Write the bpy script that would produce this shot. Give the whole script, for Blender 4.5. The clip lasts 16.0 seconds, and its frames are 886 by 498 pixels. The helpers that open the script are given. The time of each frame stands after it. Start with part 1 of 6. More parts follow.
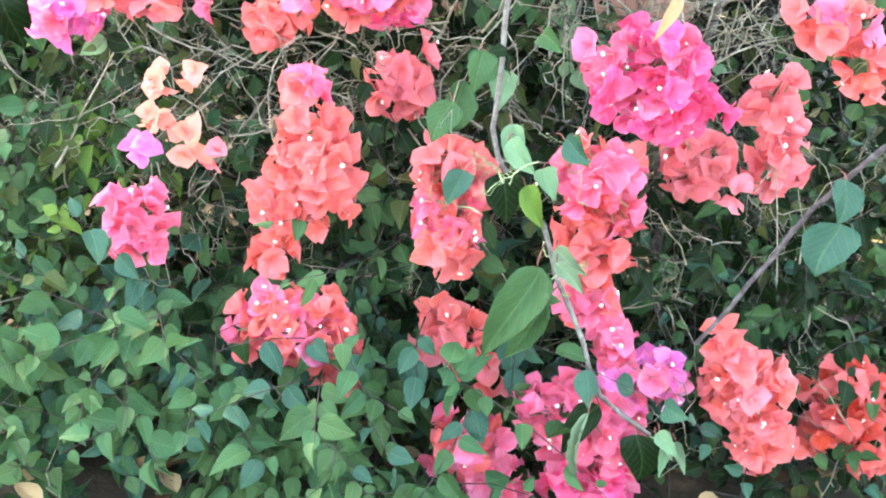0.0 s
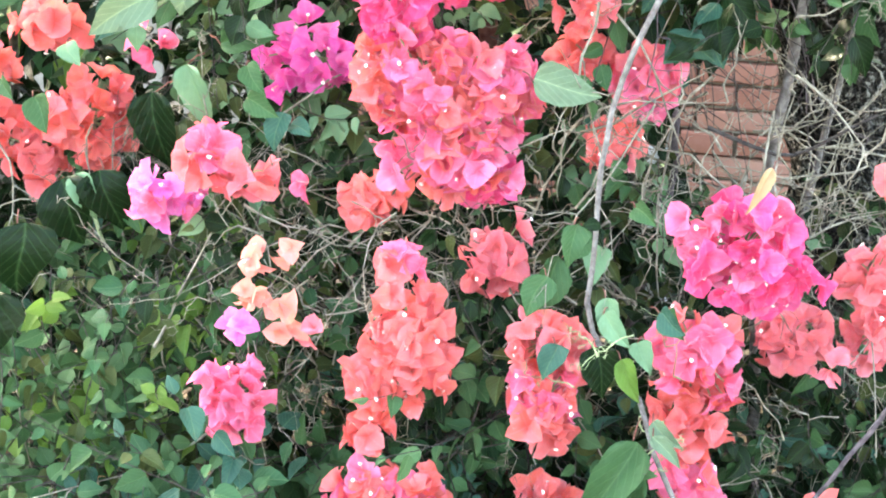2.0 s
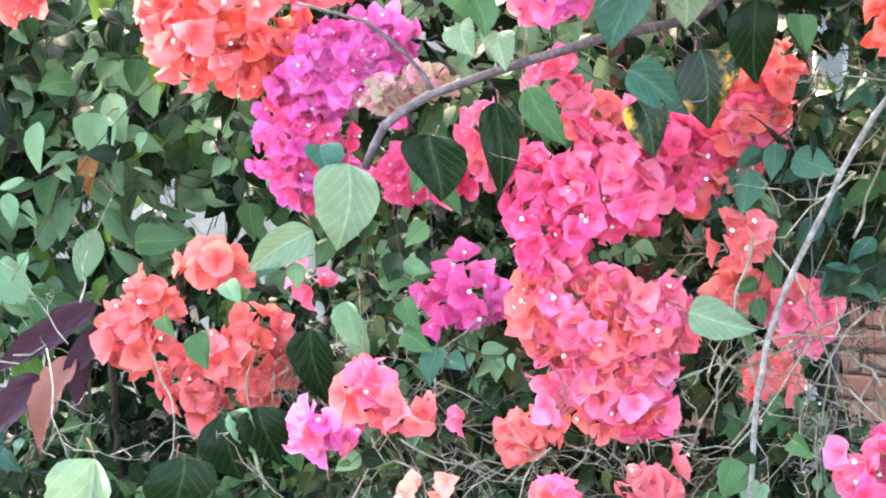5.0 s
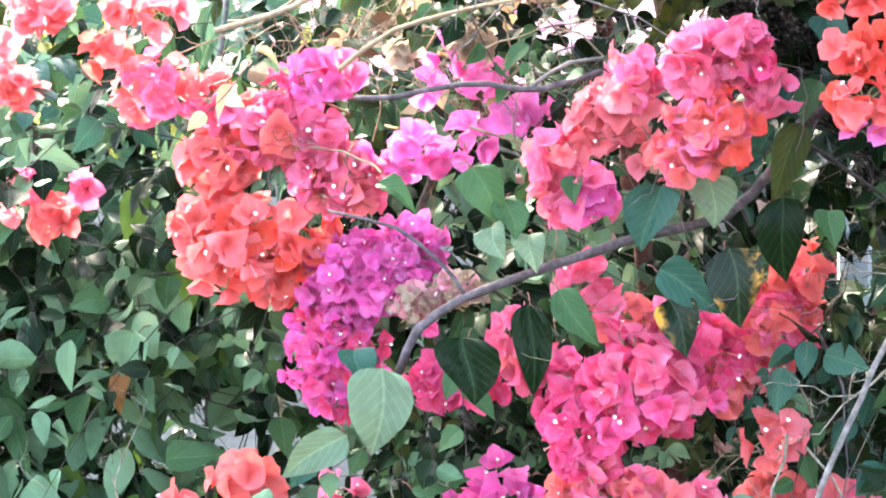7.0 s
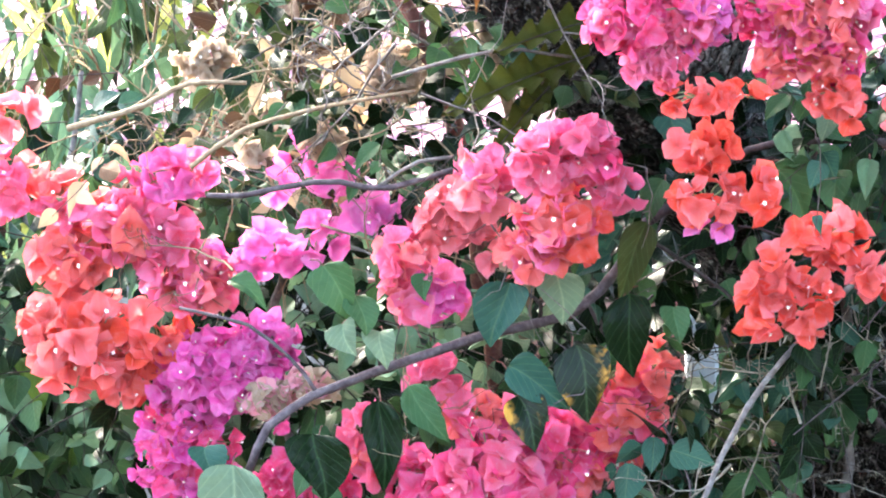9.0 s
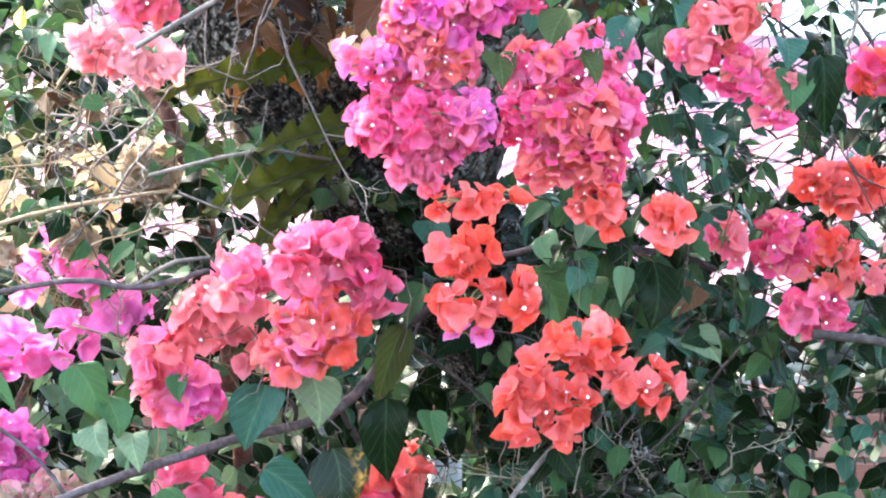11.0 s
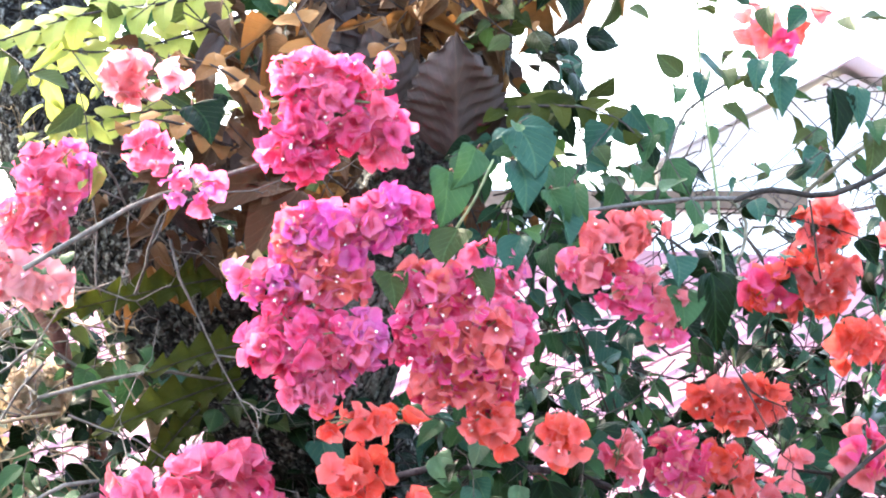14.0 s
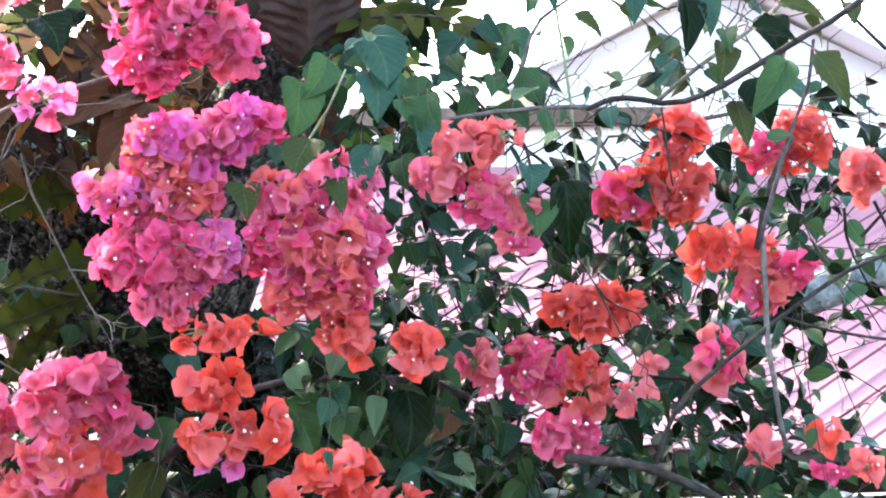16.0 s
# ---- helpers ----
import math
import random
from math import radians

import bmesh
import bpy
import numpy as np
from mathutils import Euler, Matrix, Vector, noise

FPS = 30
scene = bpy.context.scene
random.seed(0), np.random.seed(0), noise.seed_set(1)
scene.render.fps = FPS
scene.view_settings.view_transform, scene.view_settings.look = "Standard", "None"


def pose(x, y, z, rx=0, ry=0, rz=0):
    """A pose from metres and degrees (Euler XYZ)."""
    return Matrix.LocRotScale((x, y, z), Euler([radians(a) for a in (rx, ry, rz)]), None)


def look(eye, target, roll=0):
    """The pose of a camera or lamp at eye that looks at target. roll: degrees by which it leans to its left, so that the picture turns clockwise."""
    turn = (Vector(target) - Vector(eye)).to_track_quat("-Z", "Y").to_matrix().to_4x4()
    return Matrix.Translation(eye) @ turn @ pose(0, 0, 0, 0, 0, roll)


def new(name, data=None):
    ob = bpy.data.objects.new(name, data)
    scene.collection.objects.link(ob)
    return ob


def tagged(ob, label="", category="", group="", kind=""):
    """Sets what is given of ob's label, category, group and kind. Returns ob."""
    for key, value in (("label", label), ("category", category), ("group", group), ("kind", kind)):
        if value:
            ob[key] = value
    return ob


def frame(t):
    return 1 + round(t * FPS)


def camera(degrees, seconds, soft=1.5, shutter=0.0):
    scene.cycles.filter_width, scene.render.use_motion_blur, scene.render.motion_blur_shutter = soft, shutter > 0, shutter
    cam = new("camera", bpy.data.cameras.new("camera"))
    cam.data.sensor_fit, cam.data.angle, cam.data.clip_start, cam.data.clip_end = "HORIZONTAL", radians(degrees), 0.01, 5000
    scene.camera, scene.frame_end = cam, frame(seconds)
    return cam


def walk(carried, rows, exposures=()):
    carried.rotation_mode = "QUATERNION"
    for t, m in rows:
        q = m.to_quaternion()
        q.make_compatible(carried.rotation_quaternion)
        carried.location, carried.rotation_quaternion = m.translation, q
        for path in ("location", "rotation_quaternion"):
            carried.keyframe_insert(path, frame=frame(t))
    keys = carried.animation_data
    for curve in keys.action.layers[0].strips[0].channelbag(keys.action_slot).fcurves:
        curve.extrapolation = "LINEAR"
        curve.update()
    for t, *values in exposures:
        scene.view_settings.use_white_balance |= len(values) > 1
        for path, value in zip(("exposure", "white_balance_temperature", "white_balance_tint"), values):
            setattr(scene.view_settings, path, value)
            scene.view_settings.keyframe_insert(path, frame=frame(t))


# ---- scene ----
# ---------------------------------------------------------------- camera
def aim(x, y, z, yaw, pitch, roll):
    """A camera pose: degrees to the right of north (+y), above the level, and of lean."""
    a, b = radians(yaw), radians(pitch)
    eye = Vector((x, y, z))
    return look(eye, eye + Vector((math.sin(a) * math.cos(b), math.cos(a) * math.cos(b), math.sin(b))), roll)


cam = camera(22.25, 16.0, soft=2.0)
walk(cam, [
    (0, aim(0.000, 0.000, 1.600, 0.00, -22.00, 2.40)),
    (0.5, aim(0.000, 0.003, 1.595, -0.02, -20.87, 2.19)),
    (1, aim(0.003, -0.015, 1.591, -1.57, -19.59, 1.72)),
    (1.5, aim(0.004, -0.021, 1.577, -2.09, -17.72, 1.47)),
    (2, aim(0.003, -0.018, 1.574, -2.75, -17.03, 1.05)),
    (2.5, aim(0.002, -0.015, 1.568, -3.65, -16.17, 0.94)),
    (3, aim(0.014, -0.030, 1.567, -4.90, -15.28, 0.69)),
    (3.5, aim(0.019, -0.034, 1.564, -6.08, -14.19, 0.46)),
    (4, aim(0.032, -0.034, 1.558, -7.54, -13.08, 0.36)),
    (4.5, aim(0.027, -0.036, 1.552, -7.43, -12.03, 0.17)),
    (5, aim(0.029, -0.037, 1.545, -7.32, -10.48, -0.15)),
    (5.2, aim(0.034, -0.040, 1.541, -7.74, -9.64, -0.38)),
    (7.3, aim(0.010, -0.064, 1.478, -7.66, -3.40, -1.08)),
    (7.5, aim(0.014, -0.067, 1.474, -7.84, -2.88, -0.91)),
    (8, aim(0.025, -0.076, 1.472, -8.96, -1.56, -0.89)),
    (8.5, aim(0.032, -0.076, 1.474, -7.10, -1.50, -0.86)),
    (9, aim(0.018, -0.085, 1.471, -3.94, -1.42, -0.89)),
    (9.5, aim(0.008, -0.078, 1.471, -1.84, -1.40, -0.81)),
    (10, aim(-0.002, -0.083, 1.465, -0.39, -0.90, -0.53)),
    (10.2, aim(-0.010, -0.082, 1.465, 0.77, -0.53, -0.43)),
    (12.3, aim(-0.041, -0.059, 1.465, 4.14, 3.06, 0.22)),
    (12.5, aim(-0.036, -0.059, 1.465, 4.19, 2.98, 0.38)),
    (13, aim(-0.032, -0.044, 1.468, 4.32, 4.84, -0.16)),
    (13.5, aim(-0.031, -0.046, 1.469, 4.42, 6.13, -0.20)),
    (14, aim(-0.025, -0.058, 1.470, 5.84, 6.73, -0.67)),
    (14.5, aim(-0.016, -0.060, 1.468, 7.06, 6.65, -0.84)),
    (15, aim(-0.006, -0.063, 1.464, 7.75, 6.01, -0.97)),
    (15.5, aim(0.011, -0.066, 1.463, 8.70, 5.45, -1.46)),
    (16, aim(0.009, -0.061, 1.457, 8.80, 4.65, -1.60)),
], exposures=[(0.0, 4.92, 8400, 3), (5.0, 4.78, 7600, 8), (9.0, 4.28, 6800, 9), (10.0, 4.34, 6800, 6), (13.4, 4.36, 7000, 5), (14.5, 3.84, 7000, 6), (16.0, 3.70, 7000, 6)])

# ---------------------------------------------------------------- light
world = bpy.data.worlds.new("sky")
world.use_nodes = True
scene.world = world
wt = world.node_tree
bg = wt.nodes["Background"]
sky = wt.nodes.new("ShaderNodeTexSky")
sky.sky_type = "NISHITA"
sky.sun_disc = False
sky.sun_elevation = radians(42)
sky.sun_rotation = radians(-35)
sky.air_density, sky.dust_density, sky.ozone_density = 1.0, 3.0, 1.0
wt.links.new(sky.outputs["Color"], bg.inputs["Color"])
bg.inputs["Strength"].default_value = 0.15
sun_data = bpy.data.lights.new("sun", "SUN")
sun_data.energy, sun_data.angle, sun_data.color = 1.5, radians(8), (1.0, 0.95, 0.86)
sun = new("sun", sun_data)
sun.matrix_world = look((0, 0, 0), (-math.sin(radians(-35)) * math.cos(radians(42)), -math.cos(radians(-35)) * math.cos(radians(42)), -math.sin(radians(42))))


# ---------------------------------------------------------------- materials
def material(name):
    m = bpy.data.materials.new(name)
    m.use_nodes = True
    nt = m.node_tree
    nt.nodes.clear()
    return m, nt, nt.nodes.new("ShaderNodeOutputMaterial")


def nd(nt, kind, **sets):
    n = nt.nodes.new(kind)
    for k, v in sets.items():
        n.inputs[k.replace("_", " ")].default_value = v
    return n


def ramp(nt, fac, stops):
    r = nt.nodes.new("ShaderNodeValToRGB")
    e = r.color_ramp.elements
    while len(e) < len(stops):
        e.new(0.5)
    for i, (p, c) in enumerate(stops):
        e[i].position, e[i].color = p, (*c, 1)
    nt.links.new(fac, r.inputs["Fac"])
    return r.outputs["Color"]


def mixc(nt, fac, a, b, mode="MIX"):
    n = nt.nodes.new("ShaderNodeMix")
    n.data_type, n.blend_type = "RGBA", mode
    for sock, v in ((n.inputs[0], fac), (n.inputs[6], a), (n.inputs[7], b)):
        if isinstance(v, (int, float)):
            sock.default_value = v
        elif isinstance(v, tuple):
            sock.default_value = (*v, 1)
        else:
            nt.links.new(v, sock)
    return n.outputs[2]


def noise_fac(nt, scale, detail=4.0, rough=0.6, vector=None):
    n = nd(nt, "ShaderNodeTexNoise", Scale=scale, Detail=detail, Roughness=rough)
    if vector is not None:
        nt.links.new(vector, n.inputs["Vector"])
    return n.outputs["Fac"]


def coords(nt, which="Object"):
    return nt.nodes.new("ShaderNodeTexCoord").outputs[which]


def bump(nt, height, strength, distance):
    b = nd(nt, "ShaderNodeBump", Strength=strength, Distance=distance)
    nt.links.new(height, b.inputs["Height"])
    return b.outputs["Normal"]


def thin(nt, out, colour, through_colour, rough, share, normal=None, specular=0.35):
    """A leaf-like surface: gloss and colour on its face, and light let through it."""
    p = nd(nt, "ShaderNodeBsdfPrincipled", Roughness=rough)
    p.inputs["Specular IOR Level"].default_value = specular
    nt.links.new(colour, p.inputs["Base Color"])
    tl = nt.nodes.new("ShaderNodeBsdfTranslucent")
    nt.links.new(through_colour, tl.inputs["Color"])
    if normal is not None:
        nt.links.new(normal, p.inputs["Normal"])
        nt.links.new(normal, tl.inputs["Normal"])
    mx = nt.nodes.new("ShaderNodeMixShader")
    mx.inputs[0].default_value = share
    nt.links.new(p.outputs[0], mx.inputs[1])
    nt.links.new(tl.outputs[0], mx.inputs[2])
    nt.links.new(mx.outputs[0], out.inputs["Surface"])


def bract_material(name, a, b, c):
    """Papery bract: hue from flower to flower and bract to bract, pale veins; its deep foot and pale rim also paint in
    shade and highlights.
    """
    m, nt, out = material(name)
    deep = tuple(v * k for v, k in zip(a, (0.86, 0.5, 0.6)))
    pale = tuple(min(0.93, v * 0.74 + 0.2) for v in c)
    info = nt.nodes.new("ShaderNodeObjectInfo")
    geo = nt.nodes.new("ShaderNodeNewGeometry")
    uv = nt.nodes.new("ShaderNodeUVMap").outputs[0]
    sep = nt.nodes.new("ShaderNodeSeparateXYZ")
    nt.links.new(uv, sep.inputs[0])
    obj = coords(nt)
    seed = nt.nodes.new("ShaderNodeMath")
    seed.operation = "MULTIPLY"
    seed.inputs[1].default_value = 60.0
    nt.links.new(info.outputs["Random"], seed.inputs[0])

    def drift(scale, detail):
        n = nd(nt, "ShaderNodeTexNoise", Scale=scale, Detail=detail, Roughness=0.55)
        n.noise_dimensions = "4D"
        nt.links.new(obj, n.inputs["Vector"])
        nt.links.new(seed.outputs[0], n.inputs["W"])
        return n.outputs["Fac"]

    col = ramp(nt, info.outputs["Random"], [(0.0, a), (0.45, b), (1.0, c)])
    # wide deep-to-pale spread also stands in for light and shade on the bracts
    col = mixc(nt, 0.45, col, ramp(nt, geo.outputs["Random Per Island"], [(0.0, deep), (0.25, a), (0.5, b), (0.78, c), (1.0, pale)]))
    col = mixc(nt, 0.4, col, ramp(nt, drift(1.3, 2.0), [(0.36, a), (0.5, b), (0.64, c)]))
    col = mixc(nt, ramp(nt, drift(3.0, 3.0), [(0.54, (0, 0, 0)), (0.74, (0.4, 0.4, 0.4))]), col, pale)
    # foot colour also paints the shade between bracts
    foot = ramp(nt, sep.outputs["Y"], [(0.0, (0.7, 0.7, 0.7)), (0.42, (0, 0, 0))])
    col = mixc(nt, foot, col, deep)
    off = nt.nodes.new("ShaderNodeMath")
    off.operation = "ABSOLUTE"
    nt.links.new(sep.outputs["X"], off.inputs[0])
    # pale rim also paints the light along bract edges
    rim = ramp(nt, off.outputs[0], [(0.0, (0.22, 0.22, 0.22)), (0.1, (0, 0, 0)), (0.6, (0, 0, 0)), (0.98, (0.55, 0.55, 0.55))])
    col = mixc(nt, rim, col, pale)
    wave = nd(nt, "ShaderNodeTexWave", Scale=2.6, Distortion=2.5, Detail=2.0)
    nt.links.new(uv, wave.inputs["Vector"])
    add = nt.nodes.new("ShaderNodeMath")
    add.operation = "ADD"
    nt.links.new(wave.outputs["Fac"], add.inputs[0])
    nt.links.new(drift(6.0, 3.0), add.inputs[1])
    thin(nt, out, col, mixc(nt, 0.6, col, b), 0.5, 0.5, bump(nt, add.outputs[0], 0.6, 0.004), 0.1)
    return m


def leaf_material(name, a, b, c, rough=0.5, share=0.16, vein=(0.22, 0.32, 0.13), vein_share=0.13, patches=None, specular=0.11):
    """A green leaf: hue from leaf to leaf, a paler midrib with side veins, blotches."""
    m, nt, out = material(name)
    geo = nt.nodes.new("ShaderNodeNewGeometry")
    col = ramp(nt, geo.outputs["Random Per Island"], [(0.0, a), (0.5, b), (1.0, c)])
    uvn = nt.nodes.new("ShaderNodeUVMap").outputs[0]
    sep = nt.nodes.new("ShaderNodeSeparateXYZ")
    nt.links.new(uvn, sep.inputs[0])
    obj = coords(nt)
    col = mixc(nt, ramp(nt, noise_fac(nt, 42.0, 4.0, 0.65, obj), [(0.35, (0, 0, 0)), (0.8, (0.55, 0.55, 0.55))]), col, tuple(v * 1.6 for v in b))
    off = nt.nodes.new("ShaderNodeMath")
    off.operation = "ABSOLUTE"
    nt.links.new(sep.outputs["X"], off.inputs[0])
    slope = nt.nodes.new("ShaderNodeMath")
    slope.operation = "MULTIPLY_ADD"
    slope.inputs[1].default_value = -0.55
    nt.links.new(off.outputs[0], slope.inputs[0])
    nt.links.new(sep.outputs["Y"], slope.inputs[2])
    rib = nt.nodes.new("ShaderNodeMath")
    rib.operation = "PINGPONG"
    rib.inputs[1].default_value = 0.085
    nt.links.new(slope.outputs[0], rib.inputs[0])
    side = ramp(nt, rib.outputs[0], [(0.0, (1, 1, 1)), (0.02, (0, 0, 0))])
    mid = ramp(nt, off.outputs[0], [(0.0, (1, 1, 1)), (0.07, (0, 0, 0))])
    veins = mixc(nt, 1.0, mid, mixc(nt, 0.55, (0.0, 0.0, 0.0), side), "ADD")
    sv = nt.nodes.new("ShaderNodeMath")
    sv.operation = "MULTIPLY"
    sv.inputs[1].default_value = vein_share
    nt.links.new(veins, sv.inputs[0])
    col = mixc(nt, sv.outputs[0], col, vein)
    if patches:
        spots = ramp(nt, noise_fac(nt, 26.0, 3.0, 0.6, obj), [(0.48, (0, 0, 0)), (0.58, (0.9, 0.9, 0.9))])
        spots = mixc(nt, 1.0, spots, ramp(nt, off.outputs[0], [(0.35, (0, 0, 0)), (0.75, (1, 1, 1))]), "MULTIPLY")
        col = mixc(nt, spots, col, patches)
    thin(nt, out, col, mixc(nt, 0.5, col, tuple(min(1.0, v * 2.2) for v in b)), rough, share, bump(nt, mixc(nt, 0.75, veins, noise_fac(nt, 60.0, 2.0, 0.5, obj)), 0.45, -0.006), specular)
    return m


def bark_material(name, a, b, c, scale=30.0, stretch=(1, 1, 0.25), rough=0.85, strength=0.6, depth=0.008):
    m, nt, out = material(name)
    mp = nd(nt, "ShaderNodeMapping")
    mp.inputs["Scale"].default_value = stretch
    nt.links.new(coords(nt), mp.inputs["Vector"])
    n1 = noise_fac(nt, scale, 6.0, 0.7, mp.outputs[0])
    n2 = noise_fac(nt, scale * 0.22, 3.0, 0.55, mp.outputs[0])
    col = ramp(nt, n1, [(0.36, a), (0.5, b), (0.66, c)])
    col = mixc(nt, ramp(nt, n2, [(0.4, (0, 0, 0)), (0.75, (0.6, 0.6, 0.6))]), col, tuple(v * 0.45 for v in a))
    p = nd(nt, "ShaderNodeBsdfPrincipled", Roughness=rough)
    p.inputs["Specular IOR Level"].default_value = 0.12
    nt.links.new(col, p.inputs["Base Color"])
    nt.links.new(bump(nt, n1, strength, depth), p.inputs["Normal"])
    nt.links.new(p.outputs[0], out.inputs["Surface"])
    return m


def plain_material(name, a, b, scale=12.0, rough=0.8, strength=0.2, depth=0.003, metallic=0.0, pieces=False):
    m, nt, out = material(name)
    obj = coords(nt)
    n1 = noise_fac(nt, scale, 5.0, 0.65, obj)
    n2 = noise_fac(nt, scale * 0.13, 3.0, 0.5, obj)
    col = ramp(nt, n1, [(0.3, a), (0.7, b)])
    col = mixc(nt, ramp(nt, n2, [(0.4, (0, 0, 0)), (0.7, (0.45, 0.45, 0.45))]), col, tuple(v * 0.55 for v in a))
    if pieces:
        info = nt.nodes.new("ShaderNodeObjectInfo")
        col = mixc(nt, 0.6, col, ramp(nt, info.outputs["Random"], [(0.0, tuple(v * 0.6 for v in a)), (0.5, a), (1.0, b)]))
    p = nd(nt, "ShaderNodeBsdfPrincipled", Roughness=rough, Metallic=metallic)
    p.inputs["Specular IOR Level"].default_value = 0.2
    nt.links.new(col, p.inputs["Base Color"])
    nt.links.new(bump(nt, n1, strength, depth), p.inputs["Normal"])
    nt.links.new(p.outputs[0], out.inputs["Surface"])
    return m


BRACT = {
    "coral": bract_material("coral_bract", (0.880, 0.155, 0.100), (0.890, 0.185, 0.175), (0.900, 0.230, 0.290)),
    "orange": bract_material("orange_bract", (0.880, 0.205, 0.120), (0.890, 0.190, 0.170), (0.900, 0.200, 0.250)),
    "red": bract_material("red_bract", (0.850, 0.110, 0.032), (0.880, 0.105, 0.075), (0.900, 0.160, 0.190)),
    "pink": bract_material("pink_bract", (0.890, 0.105, 0.130), (0.900, 0.150, 0.290), (0.920, 0.290, 0.520)),
    "hotpink": bract_material("hot_pink_bract", (0.870, 0.050, 0.100), (0.890, 0.080, 0.250), (0.910, 0.190, 0.480)),
    "magenta": bract_material("magenta_bract", (0.780, 0.050, 0.290), (0.850, 0.100, 0.430), (0.910, 0.250, 0.620)),
    "lilac": bract_material("lilac_bract", (0.830, 0.110, 0.400), (0.860, 0.180, 0.530), (0.890, 0.300, 0.640)),
    "salmon": bract_material("salmon_bract", (0.880, 0.200, 0.170), (0.890, 0.220, 0.250), (0.900, 0.260, 0.360)),
    "peach": bract_material("peach_bract", (0.88, 0.36, 0.22), (0.88, 0.34, 0.26), (0.88, 0.31, 0.31)),
    "pale": bract_material("pale_bract", (0.88, 0.48, 0.44), (0.88, 0.42, 0.45), (0.86, 0.35, 0.45)),
    "dry": bract_material("dry_bract", (0.400, 0.260, 0.160), (0.520, 0.380, 0.260), (0.600, 0.470, 0.370)),
}
LEAF = {
    "fresh": leaf_material("fresh_green_leaf", (0.0123, 0.0414, 0.0168), (0.0191, 0.0547, 0.0241), (0.0346, 0.0833, 0.0320)),
    "lime": leaf_material("lime_leaf", (0.0387, 0.0794, 0.0139), (0.0618, 0.1152, 0.0224), (0.0930, 0.1510, 0.0331), share=0.35),
    "mid": leaf_material("mid_green_leaf", (0.0147, 0.0388, 0.0136), (0.0248, 0.0593, 0.0229), (0.0456, 0.0865, 0.0346)),
    "olive": leaf_material("olive_leaf", (0.0173, 0.0250, 0.0083), (0.0295, 0.0402, 0.0122), (0.0519, 0.0571, 0.0187)),
    # on the inner leaves this dark green also paints in the shade
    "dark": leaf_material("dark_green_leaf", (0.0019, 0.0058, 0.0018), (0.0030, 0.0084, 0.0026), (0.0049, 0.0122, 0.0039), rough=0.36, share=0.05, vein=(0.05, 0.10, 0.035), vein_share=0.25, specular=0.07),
    "spotted": leaf_material("spotted_dark_leaf", (0.0019, 0.0058, 0.0018), (0.0030, 0.0079, 0.0026), (0.0042, 0.0101, 0.0032), rough=0.45, share=0.05, vein=(0.10, 0.17, 0.07), vein_share=0.2, patches=(0.42, 0.20, 0.03), specular=0.16),
    "blue": leaf_material("blue_green_leaf", (0.0121, 0.0398, 0.0280), (0.0169, 0.0509, 0.0359), (0.0274, 0.0690, 0.0450), rough=0.4),
    "grey": leaf_material("grey_green_leaf", (0.0514, 0.1022, 0.0540), (0.0797, 0.1415, 0.0796), (0.1274, 0.2033, 0.1088)),
    "pale": leaf_material("pale_green_leaf", (0.0585, 0.0929, 0.0542), (0.0796, 0.1176, 0.0716), (0.0992, 0.1362, 0.0867), share=0.2, vein=(0.26, 0.32, 0.18), vein_share=0.4),
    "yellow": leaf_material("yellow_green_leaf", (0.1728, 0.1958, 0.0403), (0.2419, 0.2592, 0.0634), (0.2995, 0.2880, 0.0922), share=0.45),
    "purple": leaf_material("purple_leaf", (0.0218, 0.0088, 0.0176), (0.0335, 0.0152, 0.0248), (0.0530, 0.0224, 0.0296), vein=(0.2, 0.08, 0.1)),
    "copper": leaf_material("copper_leaf", (0.10, 0.038, 0.032), (0.16, 0.062, 0.052), (0.22, 0.09, 0.075), rough=0.5, share=0.2, vein=(0.30, 0.14, 0.12)),
    "brown": leaf_material("dead_brown_leaf", (0.0303, 0.0146, 0.0080), (0.0550, 0.0260, 0.0135), (0.1045, 0.0546, 0.0275), rough=0.75, share=0.06, vein=(0.35, 0.22, 0.12), specular=0.15),
    "tan": leaf_material("dry_tan_leaf", (0.2340, 0.1485, 0.0810), (0.3240, 0.2160, 0.1215), (0.4140, 0.3060, 0.1890), rough=0.7, share=0.3, vein=(0.3, 0.2, 0.1), specular=0.15),
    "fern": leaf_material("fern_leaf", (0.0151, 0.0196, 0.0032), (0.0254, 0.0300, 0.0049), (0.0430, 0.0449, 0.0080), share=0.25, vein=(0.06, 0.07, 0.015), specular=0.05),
    "rust": leaf_material("orange_brown_fern", (0.0837, 0.0351, 0.0119), (0.1451, 0.0621, 0.0194), (0.2232, 0.1080, 0.0378), rough=0.75, share=0.2, vein=(0.12, 0.06, 0.03), specular=0.15),
    "shield": leaf_material("grey_brown_fern", (0.0281, 0.0192, 0.0183), (0.0412, 0.0293, 0.0278), (0.0562, 0.0422, 0.0397), rough=0.8, share=0.08, vein=(0.07, 0.045, 0.04), vein_share=0.8, specular=0.12),
}
